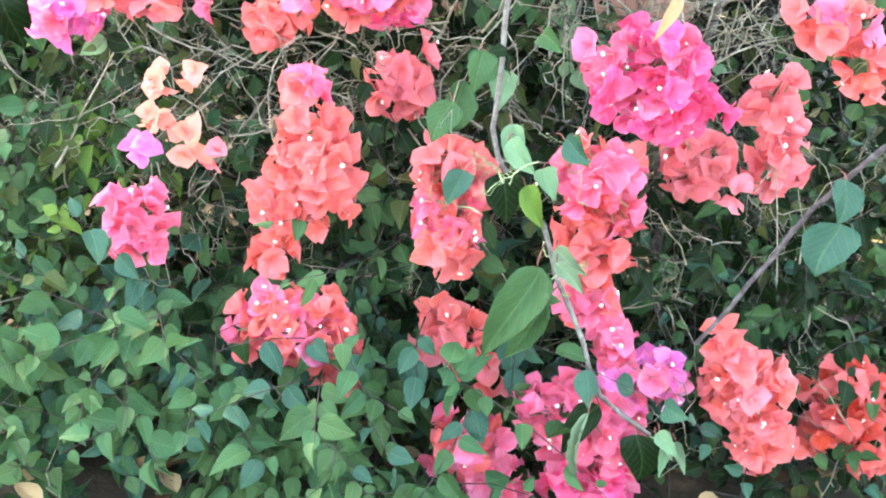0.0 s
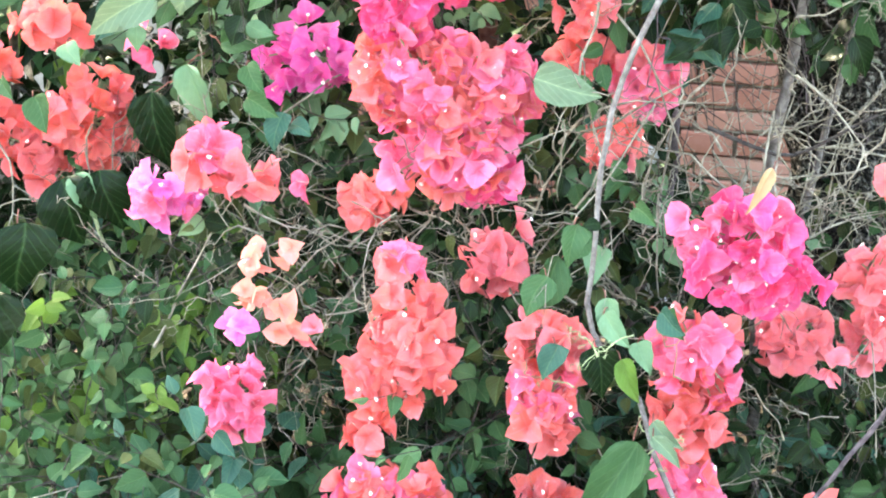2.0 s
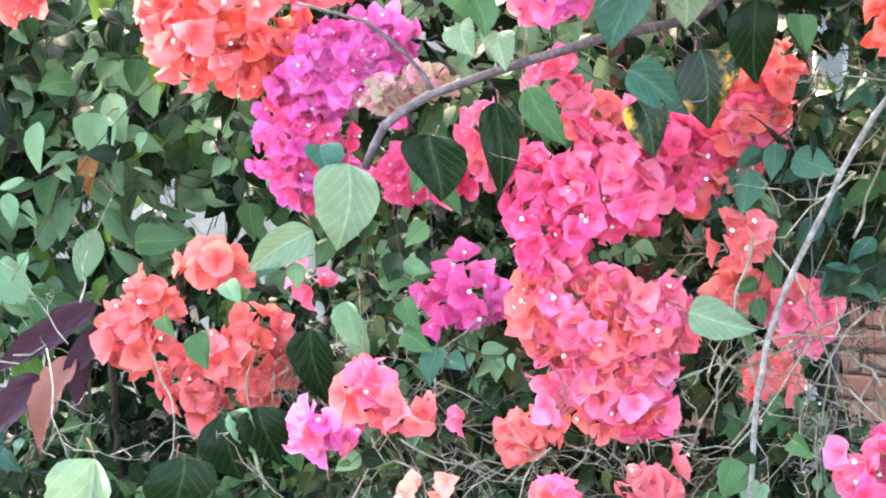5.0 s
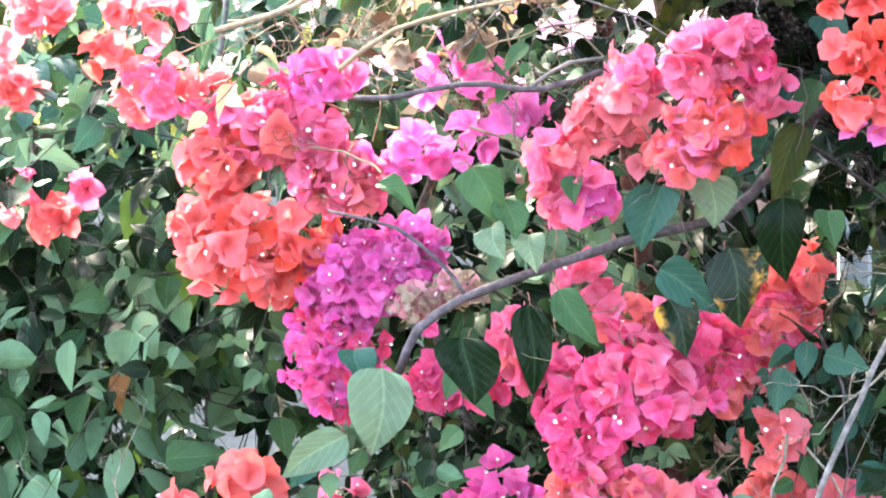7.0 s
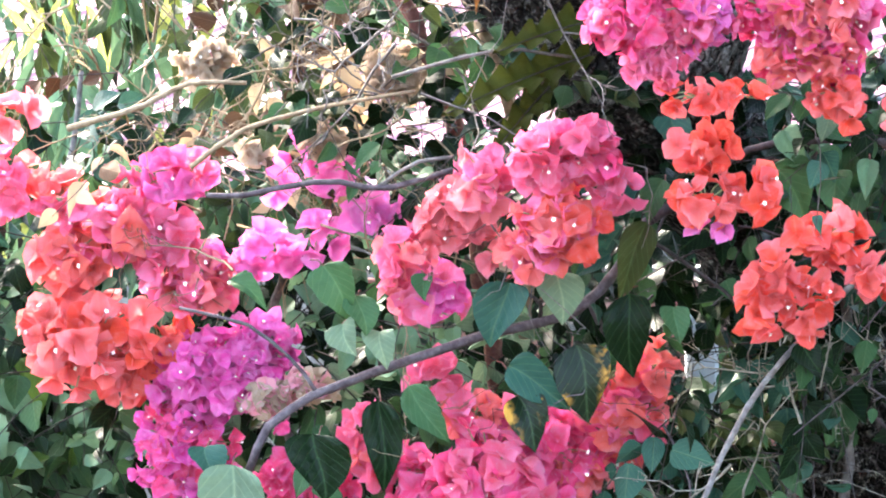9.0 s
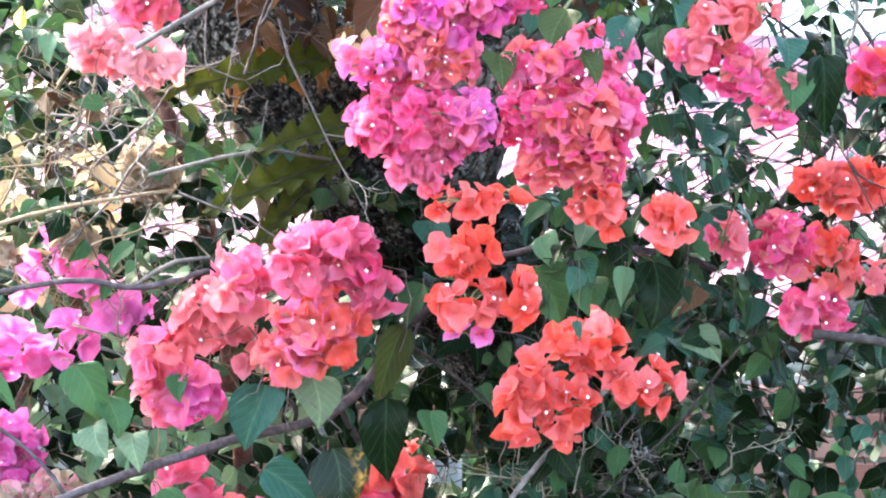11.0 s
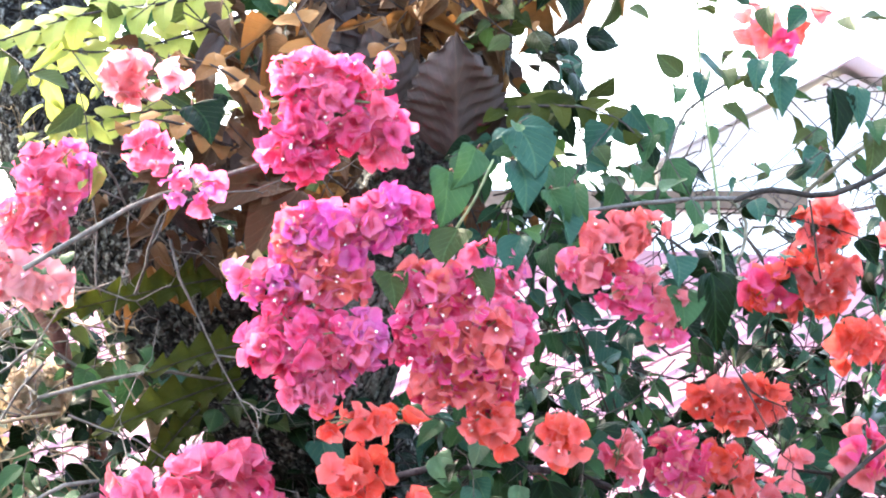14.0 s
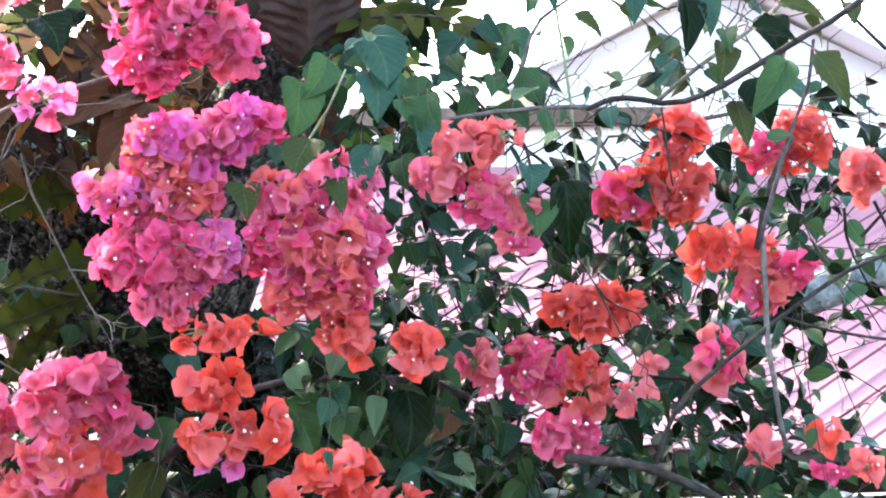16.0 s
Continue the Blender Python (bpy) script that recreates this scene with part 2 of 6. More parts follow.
BARK = {
    "grey": bark_material("grey_stem", (0.08, 0.07, 0.065), (0.14, 0.12, 0.115), (0.22, 0.20, 0.19), 70, (1, 1, 1)),
    "purple": bark_material("purple_grey_stem", (0.05, 0.038, 0.042), (0.085, 0.065, 0.072), (0.14, 0.115, 0.12), 70, (1, 1, 1)),
    "pale": bark_material("pale_stem", (0.12, 0.105, 0.08), (0.20, 0.175, 0.14), (0.32, 0.29, 0.24), 70, (1, 1, 1)),
    "green": bark_material("green_shoot", (0.16, 0.22, 0.10), (0.26, 0.31, 0.17), (0.36, 0.38, 0.24), 70, (1, 1, 1)),
    "dark": bark_material("dark_stem", (0.025, 0.02, 0.02), (0.045, 0.036, 0.034), (0.08, 0.065, 0.06), 70, (1, 1, 1)),
    "red": bark_material("red_brown_stem", (0.09, 0.035, 0.03), (0.15, 0.06, 0.05), (0.22, 0.11, 0.08), 70, (1, 1, 1)),
    "tan": bark_material("tan_stem", (0.18, 0.125, 0.08), (0.25, 0.18, 0.115), (0.34, 0.255, 0.17), 70, (1, 1, 1)),
    "lichen": bark_material("lichened_bark", (0.06, 0.062, 0.065), (0.17, 0.18, 0.19), (0.34, 0.36, 0.36), 26, (1, 1, 0.7), strength=0.8, depth=0.01),
}


def cracked_bark(name, dark, mid, light):
    """Old bark: plates parted by dark cracks, with pale lichen flecks."""
    m, nt, out = material(name)
    mp = nd(nt, "ShaderNodeMapping")
    mp.inputs["Scale"].default_value = (1, 1, 0.45)
    warp = nd(nt, "ShaderNodeTexNoise", Scale=14.0, Detail=3.0)
    obj = coords(nt)
    nt.links.new(obj, warp.inputs["Vector"])
    shift = mixc(nt, 0.06, obj, warp.outputs["Color"], "LINEAR_LIGHT")
    nt.links.new(shift, mp.inputs["Vector"])
    vor = nd(nt, "ShaderNodeTexVoronoi", Scale=48.0)
    vor.feature = "DISTANCE_TO_EDGE"
    nt.links.new(mp.outputs[0], vor.inputs["Vector"])
    n1 = noise_fac(nt, 90.0, 6.0, 0.7, obj)
    plates = ramp(nt, vor.outputs["Distance"], [(0.02, dark), (0.16, mid)])
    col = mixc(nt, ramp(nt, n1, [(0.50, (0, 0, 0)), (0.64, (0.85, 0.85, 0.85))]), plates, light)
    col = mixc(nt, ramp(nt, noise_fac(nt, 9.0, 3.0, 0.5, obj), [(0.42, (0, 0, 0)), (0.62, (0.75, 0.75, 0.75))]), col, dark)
    p = nd(nt, "ShaderNodeBsdfPrincipled", Roughness=0.9)
    p.inputs["Specular IOR Level"].default_value = 0.1
    nt.links.new(col, p.inputs["Base Color"])
    h = mixc(nt, 0.4, ramp(nt, vor.outputs["Distance"], [(0.0, (0, 0, 0)), (0.2, (1, 1, 1))]), n1)
    nt.links.new(bump(nt, h, 1.0, 0.02), p.inputs["Normal"])
    nt.links.new(p.outputs[0], out.inputs["Surface"])
    return m


# trunk colours are darkened to hold its shade; the lichened limb stays pale
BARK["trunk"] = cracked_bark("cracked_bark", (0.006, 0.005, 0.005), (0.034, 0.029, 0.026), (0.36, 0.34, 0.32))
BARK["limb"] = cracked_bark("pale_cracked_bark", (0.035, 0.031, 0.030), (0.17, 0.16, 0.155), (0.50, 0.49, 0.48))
STAMEN = plain_material("cream_flower", (0.85, 0.80, 0.72), (0.9, 0.86, 0.8), 200)
SOIL = plain_material("dark_soil", (0.022, 0.016, 0.012), (0.06, 0.046, 0.035), 9.0, 0.95, 0.9, 0.02)
BRICK = plain_material("red_brick", (0.17, 0.068, 0.050), (0.26, 0.145, 0.115), 18.0, 0.9, 0.6, 0.006, pieces=True)
MORTAR = plain_material("grey_mortar", (0.16, 0.15, 0.135), (0.26, 0.24, 0.22), 40.0, 0.95, 0.5, 0.004)
PLASTER = plain_material("white_plaster", (0.70, 0.70, 0.70), (0.82, 0.82, 0.82), 3.0, 0.85, 0.1, 0.002)
# faint blue of the shaded gable is put into this pale colour
FASCIA = plain_material("pale_shade_blue_gable", (0.62, 0.62, 0.66), (0.74, 0.74, 0.78), 3.0, 0.6, 0.1, 0.002)
TILE = plain_material("red_roof_sheet", (0.32, 0.135, 0.165), (0.39, 0.185, 0.22), 2.0, 0.55, 0.1, 0.002)
BOARD = plain_material("brown_board", (0.10, 0.07, 0.055), (0.19, 0.14, 0.11), 9.0, 0.8, 0.3, 0.003)
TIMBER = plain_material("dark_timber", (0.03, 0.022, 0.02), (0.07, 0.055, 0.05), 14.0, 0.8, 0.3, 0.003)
POST = plain_material("white_painted_post", (0.50, 0.52, 0.56), (0.66, 0.67, 0.70), 16.0, 0.7, 0.3, 0.002)


# ---------------------------------------------------------------- builders
def mesh_of(name, verts, faces, mats, smooth=True, uv=None, pick=None):
    me = bpy.data.meshes.new(name)
    me.from_pydata([tuple(v) for v in verts], [], faces)
    for mt in (mats if isinstance(mats, (list, tuple)) else [mats]):
        me.materials.append(mt)
    if smooth:
        me.polygons.foreach_set("use_smooth", [True] * len(me.polygons))
    if pick is not None:
        me.polygons.foreach_set("material_index", pick)
    if uv is not None:
        layer = me.uv_layers.new(name="uv")
        loops = np.zeros(len(me.loops), dtype=np.int32)
        me.loops.foreach_get("vertex_index", loops)
        layer.data.foreach_set("uv", np.asarray(uv, dtype=np.float32)[loops].ravel())
    me.update()
    return me


def under(ob, parent):
    """Makes ob a part of parent and leaves it where it stands."""
    ob.parent = parent
    ob.matrix_parent_inverse = Matrix.Translation(parent.location).inverted()
    return ob


def part(name, data, parent, label="", kind=""):
    return tagged(under(new(name, data), parent), label, kind=kind)


def thing(name, x, y, z, label, category, group=""):
    ob = new(name)
    ob.empty_display_size = 0.05
    ob.location = (x, y, z)
    return tagged(ob, label, category, group)


def smooth_line(points, step):
    """A curve through the points, cut into short pieces."""
    p = [np.array(q, float) for q in points]
    p = [2 * p[0] - p[1]] + p + [2 * p[-1] - p[-2]]
    out = []
    for a, b, c, d in zip(p, p[1:], p[2:], p[3:]):
        k = max(2, int(np.linalg.norm(c - b) / step))
        for i in range(k):
            t = i / k
            out.append(0.5 * (2 * b + (c - a) * t + (2 * a - 5 * b + 4 * c - d) * t * t + (3 * b - a - 3 * c + d) * t ** 3))
    return out + [p[-2]]


def tube(points, r0, r1, sides=6, rng=None, rough=0.0, cap=True):
    """Vertices and faces of a tapering tube along the points."""
    verts, faces = [], []
    n = len(points)
    prev = None
    for i, q in enumerate(points):
        t = np.array(points[min(i + 1, n - 1)]) - np.array(points[max(i - 1, 0)])
        t = t / (np.linalg.norm(t) + 1e-9)
        side = np.cross(t, (0.0, 1.0, 0.13)) if prev is None else prev - t * prev.dot(t)
        side = side / (np.linalg.norm(side) + 1e-9)
        prev = side
        other = np.cross(t, side)
        r = r0 + (r1 - r0) * i / max(1, n - 1)
        for k in range(sides):
            a = 2 * math.pi * k / sides
            rr = r * (1 + (rng.uniform(-rough, rough) if rough else 0))
            verts.append(q + rr * (math.cos(a) * side + math.sin(a) * other))
    for i in range(n - 1):
        for k in range(sides):
            a, b = i * sides + k, i * sides + (k + 1) % sides
            faces.append((a, b, b + sides, a + sides))
    if cap:
        faces.append(tuple(range(sides - 1, -1, -1)))
        faces.append(tuple(range((n - 1) * sides, n * sides)))
    return verts, faces


class Heap:
    """Collects small shapes into one mesh."""

    def __init__(self):
        self.v, self.f, self.uv, self.m = [], [], [], []

    def add(self, verts, faces, uv=None, pick=0):
        o = len(self.v)
        self.v.extend(verts)
        self.f.extend(tuple(i + o for i in f) for f in faces)
        self.uv.extend(uv if uv is not None else [(0, 0)] * len(verts))
        self.m.extend([pick] * len(faces))

    def mesh(self, name, mats, smooth=True):
        return mesh_of(name, self.v, self.f, mats, smooth, self.uv, self.m)


def leaf_template(rows, widths, fold, droop, wave=0.0, columns=1):
    """A leaf of length 1 along +y and width 1 (times widths): vertices, faces, uv; its upper face looks to +z."""
    verts, uv, faces = [], [], []
    cols = list(range(-columns, columns + 1))
    for v, w in zip(rows, widths):
        for c in cols:
            x = 0.5 * w * c / columns
            verts.append((x, v, fold * abs(x) * (1 - 0.5 * abs(x)) - droop * v * v + wave * math.sin(9 * v + 2 * c) * abs(c) / columns))
            uv.append((x * 2, v))
    nc = len(cols)
    for r in range(len(rows) - 1):
        for c in range(nc - 1):
            a = r * nc + c
            faces.append((a, a + 1, a + nc + 1, a + nc))
    return np.array(verts), faces, uv


HEART = leaf_template([-0.03, 0.05, 0.18, 0.36, 0.56, 0.76, 0.9, 1.0], [0.2, 0.66, 0.95, 1.0, 0.84, 0.5, 0.2, 0.01], 0.3, 0.2, 0.02, 2)
OVAL = leaf_template([0, 0.1, 0.26, 0.46, 0.68, 0.87, 1.0], [0.06, 0.5, 0.88, 1.0, 0.8, 0.4, 0.02], 0.28, 0.18, 0.02, 2)
STRAP = leaf_template([0, 0.15, 0.35, 0.55, 0.75, 0.9, 1.0], [0.3, 0.8, 1.0, 1.0, 0.8, 0.45, 0.03], 0.3, 0.35, 0.02, 2)
CURL = leaf_template([0, 0.08, 0.2, 0.34, 0.48, 0.62, 0.76, 0.89, 1.0], [0.1, 0.5, 0.85, 1.0, 0.95, 0.82, 0.62, 0.34, 0.03], 1.1, 0.5, 0.07, 2)
PLAIN = leaf_template([0, 0.1, 0.3, 0.55, 0.8, 1.0], [0.1, 0.75, 1.0, 0.86, 0.45, 0.02], 0.35, 0.22)
SHAPES = {"heart": HEART, "oval": OVAL, "strap": STRAP, "curl": CURL, "plain": PLAIN}
BIG_ROWS = [0, 0.03, 0.07, 0.12, 0.18, 0.24, 0.30, 0.36, 0.42, 0.48, 0.54, 0.60, 0.66, 0.72, 0.78, 0.84, 0.90, 0.95, 1.0]
BIG = leaf_template(BIG_ROWS, [float(np.interp(q, [0, 0.05, 0.14, 0.28, 0.44, 0.6, 0.76, 0.9, 1.0], [0.06, 0.55, 0.86, 1.0, 0.98, 0.84, 0.58, 0.26, 0.02])) for q in BIG_ROWS], 0.38, 0.16, 0.018, 4)


def basis(d, n):
    """The turn that lays a leaf's length along d with its face towards n."""
    d = d / (np.linalg.norm(d) + 1e-9)
    x = np.cross(d, n)
    x = x / (np.linalg.norm(x) + 1e-9)
    return np.stack([x, d, np.cross(x, d)], 1)


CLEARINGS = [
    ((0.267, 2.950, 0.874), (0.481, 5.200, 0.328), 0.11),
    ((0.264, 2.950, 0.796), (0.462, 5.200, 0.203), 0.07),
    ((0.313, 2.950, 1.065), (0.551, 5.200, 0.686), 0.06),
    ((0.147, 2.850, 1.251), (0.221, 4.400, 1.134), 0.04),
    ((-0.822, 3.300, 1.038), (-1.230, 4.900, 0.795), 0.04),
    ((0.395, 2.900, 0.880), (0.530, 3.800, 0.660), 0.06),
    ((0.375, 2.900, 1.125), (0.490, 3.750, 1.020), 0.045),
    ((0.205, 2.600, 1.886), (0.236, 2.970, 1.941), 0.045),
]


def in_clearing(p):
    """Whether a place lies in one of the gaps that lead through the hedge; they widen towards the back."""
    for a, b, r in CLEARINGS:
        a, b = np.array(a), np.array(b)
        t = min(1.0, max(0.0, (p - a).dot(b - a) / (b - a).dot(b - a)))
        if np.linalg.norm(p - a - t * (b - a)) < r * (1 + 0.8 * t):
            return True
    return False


def spray(plant, label, x0, x1, y0, y1, z0, z1, sprigs, per, size, mats, shape="heart", aspect=0.75, twig="dark", droop=0.5, length=0.22, seed=1, up=0.45, gap=0.0):
    """Leafy twigs that fill a stretch of the plant: one mesh of leaves and one of twigs."""
    rng = np.random.default_rng(seed)
    tv, tf, tuv = SHAPES[shape]
    leaves, twigs = Heap(), Heap()
    for _ in range(sprigs):
        for _try in range(6):
            p = np.array([rng.uniform(x0, x1), rng.uniform(y0, y1), rng.uniform(z0, z1)])
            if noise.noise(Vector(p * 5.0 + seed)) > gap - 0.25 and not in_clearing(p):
                break
        d = rng.normal(0, 1, 3) * (1, 0.7, 0.7) + (0, -0.5, -droop + 0.2)
        d /= np.linalg.norm(d)
        ln = length * rng.uniform(0.6, 1.3)
        bend = rng.normal(0, 0.5, 3) + (0, -0.1, -droop * 0.6)
        pts = [p + ln * (t * d + t * t * 0.5 * bend) for t in np.linspace(0, 1, 5)]
        v, f = tube(pts, 0.0012, 0.0006, 4, cap=False)
        twigs.add(v, f)
        pick = int(rng.integers(0, len(mats)))
        for k in range(per):
            t = 0.15 + 0.85 * (k + rng.uniform(0, 0.6)) / per
            q = p + ln * (t * d + t * t * 0.5 * bend)
            side = np.cross(d, (0, -0.6, 0.8))
            side /= np.linalg.norm(side) + 1e-9
            ld = 0.55 * d + side * (1 if k % 2 else -1) * rng.uniform(0.5, 1.1) + rng.normal(0, 0.35, 3) + (0, -0.15, -droop)
            nrm = np.array((0, -1 + up, up + 0.15)) + rng.normal(0, 0.55, 3)
            s = size * rng.uniform(0.55, 1.2) * (1 - 0.35 * (k == per - 1))
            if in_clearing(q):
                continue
            m = basis(ld, nrm)
            lv = tv.copy()
            lv[:, 2] += rng.normal(0, 0.5) * tv[:, 0] ** 2 + rng.normal(-0.08, 0.2) * tv[:, 1] ** 2 + rng.normal(0, 0.3) * tv[:, 0] * tv[:, 1]
            lv[:, 0] += rng.normal(0, 0.1) * tv[:, 1] ** 2
            lv = (lv * (s * aspect * rng.uniform(0.82, 1.15), s, s)) @ m.T + q + 0.15 * s * ld / np.linalg.norm(ld)
            leaves.add(list(lv), tf, tuv, pick if rng.random() < 0.8 else int(rng.integers(0, len(mats))))
    part("foliage", leaves.mesh("foliage", [LEAF[k] for k in mats]), plant, label, "stuff")
    part("brushwood", twigs.mesh("brushwood", [BARK[twig]]), plant, "", "stuff")


def bare_twigs(plant, x0, x1, y0, y1, z0, z1, count, length, radius, bark, seed, lean=(0, 0, 0)):
    """Leafless forked twigs, joined."""
    rng = np.random.default_rng(seed)
    heap = Heap()

    def grow(p, d, ln, r, depth):
        bend = rng.normal(0, 0.9, 3)
        pts = [p + ln * (t * d + t * t * 0.45 * bend) + rng.normal(0, 0.004, 3) * (t > 0) for t in np.linspace(0, 1, 6)]
        v, f = tube(pts, r, r * 0.35, 4, cap=False)
        heap.add(v, f)
        if depth:
            for t in (2, 3, 4, 5):
                if rng.random() < 0.62:
                    e = d + rng.normal(0, 0.75, 3)
                    grow(pts[t], e / np.linalg.norm(e), ln * rng.uniform(0.3, 0.6), r * 0.6, depth - 1)

    for _ in range(count):
        p = np.array([rng.uniform(x0, x1), rng.uniform(y0, y1), rng.uniform(z0, z1)])
        d = rng.normal(0, 1, 3) * (1, 0.5, 0.9) + lean
        grow(p, d / np.linalg.norm(d), length * rng.uniform(0.6, 1.3), radius * rng.uniform(0.7, 1.2), 2)
    part("brushwood", heap.mesh("brushwood", [BARK[bark]]), plant, "thin leafless twigs", "stuff")


def branch(plant, bark, r0, r1, *points, name="branch"):
    rng = np.random.default_rng(len(points) * 7 + int(abs(points[0][0]) * 1000))
    pts = smooth_line(points, 0.035)
    pts = [q + rng.normal(0, r0 * 0.18, 3) if 0 < i < len(pts) - 1 else q for i, q in enumerate(pts)]
    v, f = tube(pts, r0, r1, 8, rng, 0.07)
    return part(name, mesh_of(name, v, f, BARK[bark]), plant)


BIG_COUNT = [0]


def big_leaf(plant, base, tip, width, look_, face=0.0, cup=1.0):
    """One large leaf from its stalk end to its tip; face turns it about its length (degrees)."""
    BIG_COUNT[0] += 1
    rng = np.random.default_rng(BIG_COUNT[0])
    b, t = np.array(base, float), np.array(tip, float)
    d = t - b
    ln = np.linalg.norm(d)
    n = np.array((0, -1.0, 0.25)) + rng.normal(0, 0.18, 3)
    m = basis(d, n) @ np.array(Matrix.Rotation(radians(face), 3, "Y"))
    v = BIG[0] * (width, ln, ln * cup)
    v[:, 2] += 0.03 * ln * np.sin(7 * BIG[0][:, 1] + rng.uniform(0, 6)) * (0.4 + abs(BIG[0][:, 0]))
    edge = 1 + 0.10 * np.array([noise.noise(Vector((q[0] * 3, q[1] * 6, BIG_COUNT[0] * 3.1))) for q in BIG[0]])
    v[:, 0] *= edge
    v[:, 2] += rng.uniform(-0.1, 0.45) * abs(v[:, 0])
    v[:, 2] -= rng.uniform(0.0, 0.35) * ln * BIG[0][:, 1] ** 2.5
    v[:, 2] += 0.032 * ln * np.cos(2 * math.pi * (BIG[0][:, 1] - 0.55 * abs(BIG[0][:, 0])) / 0.17) * np.minimum(1, 3 * abs(BIG[0][:, 0]))
    v[:, 0] += 0.11 * width * np.sin(3.2 * BIG[0][:, 1] + rng.uniform(0, 6))
    verts = list(v @ m.T + b)
    heap = Heap()
    heap.add(verts, BIG[1], BIG[2])
    back = np.array((rng.normal(0, 0.4), 0.9, 0.3)) * ln * 0.35
    sv, sf = tube([b + back, b + back * 0.5 + (0, 0, 0.004), b], 0.0012, 0.0010, 5)
    heap.add(sv, sf, pick=1)
    part("leaf", heap.mesh("leaf", [LEAF[look_], BARK["red"]]), plant)


FLOWERS = {}


def flower_meshes(colour):
    """Seven shapes of one flower: three papery bracts round one to three tiny cream tubes."""
    if colour in FLOWERS:
        return FLOWERS[colour]
    out = []
    rng = np.random.default_rng(5)
    rows = [0, 0.14, 0.34, 0.58, 0.82, 1.0]
    widths = [0.16, 0.66, 1.0, 1.02, 0.62, 0.03]
    for k in range(7):
        heap = Heap()
        open_ = rng.uniform(0.3, 1.0)
        for j in range(3):
            a = 2 * math.pi * j / 3 + rng.normal(0, 0.2)
            o = open_ + rng.normal(0, 0.22)
            tv, tf, tuv = leaf_template(rows, widths, rng.uniform(0.1, 0.7), 0.0, 0.0, 2)
            w, ln = rng.uniform(0.88, 1.12), rng.uniform(0.88, 1.1)
            ruffle, p0, p1 = rng.uniform(0.07, 0.19), rng.uniform(0, 6.28), rng.uniform(0, 6.28)
            curl, tipped, lean = rng.uniform(0.1, 0.55), rng.uniform(-0.35, 0.5), rng.normal(0, 0.1)
            verts = []
            for (x, y, z) in tv:
                edge = min(1.0, abs(x) * 2.2)
                z += ruffle * edge * math.sin(9.0 * y + (p0 if x > 0 else p1)) - 0.035 * (abs(x) < 0.01) * math.sin(math.pi * y)
                bend = o + curl * y + tipped * max(0.0, y - 0.55)
                rad, hgt = ln * y * math.sin(bend), ln * y * math.cos(bend)
                rad -= z * math.cos(bend) * 0.9
                hgt += z * math.sin(bend) * 0.9
                xx = x * w * (1 + 0.1 * math.sin(9 * y + p1)) + lean * y * y
                verts.append(np.array((rad * math.cos(a) - xx * math.sin(a), rad * math.sin(a) + xx * math.cos(a), hgt)))
            heap.add(verts, tf, tuv)
        for j in range((0, 1, 0, 0, 0, 1, 0)[k]):
            q = np.array((rng.uniform(-0.14, 0.14), rng.uniform(-0.14, 0.14), 0))
            top = q * 1.6 + (0, 0, rng.uniform(0.5, 0.62))
            v, f = tube([q * 0.3, q, top], 0.035, 0.045, 5, cap=False)
            heap.add(v, f, pick=1)
            star = [top + (0.12 * (1 if i % 2 else 0.6) * math.cos(i * math.pi / 5), 0.12 * (1 if i % 2 else 0.6) * math.sin(i * math.pi / 5), 0.02) for i in range(10)]
            heap.add(star + [top], [(i, (i + 1) % 10, 10) for i in range(10)], pick=2)
        out.append(heap.mesh("flower", [BRACT[colour], BRACT["pale"], STAMEN]))
    FLOWERS[colour] = out
    return out


BLOOM_COUNT = [0]


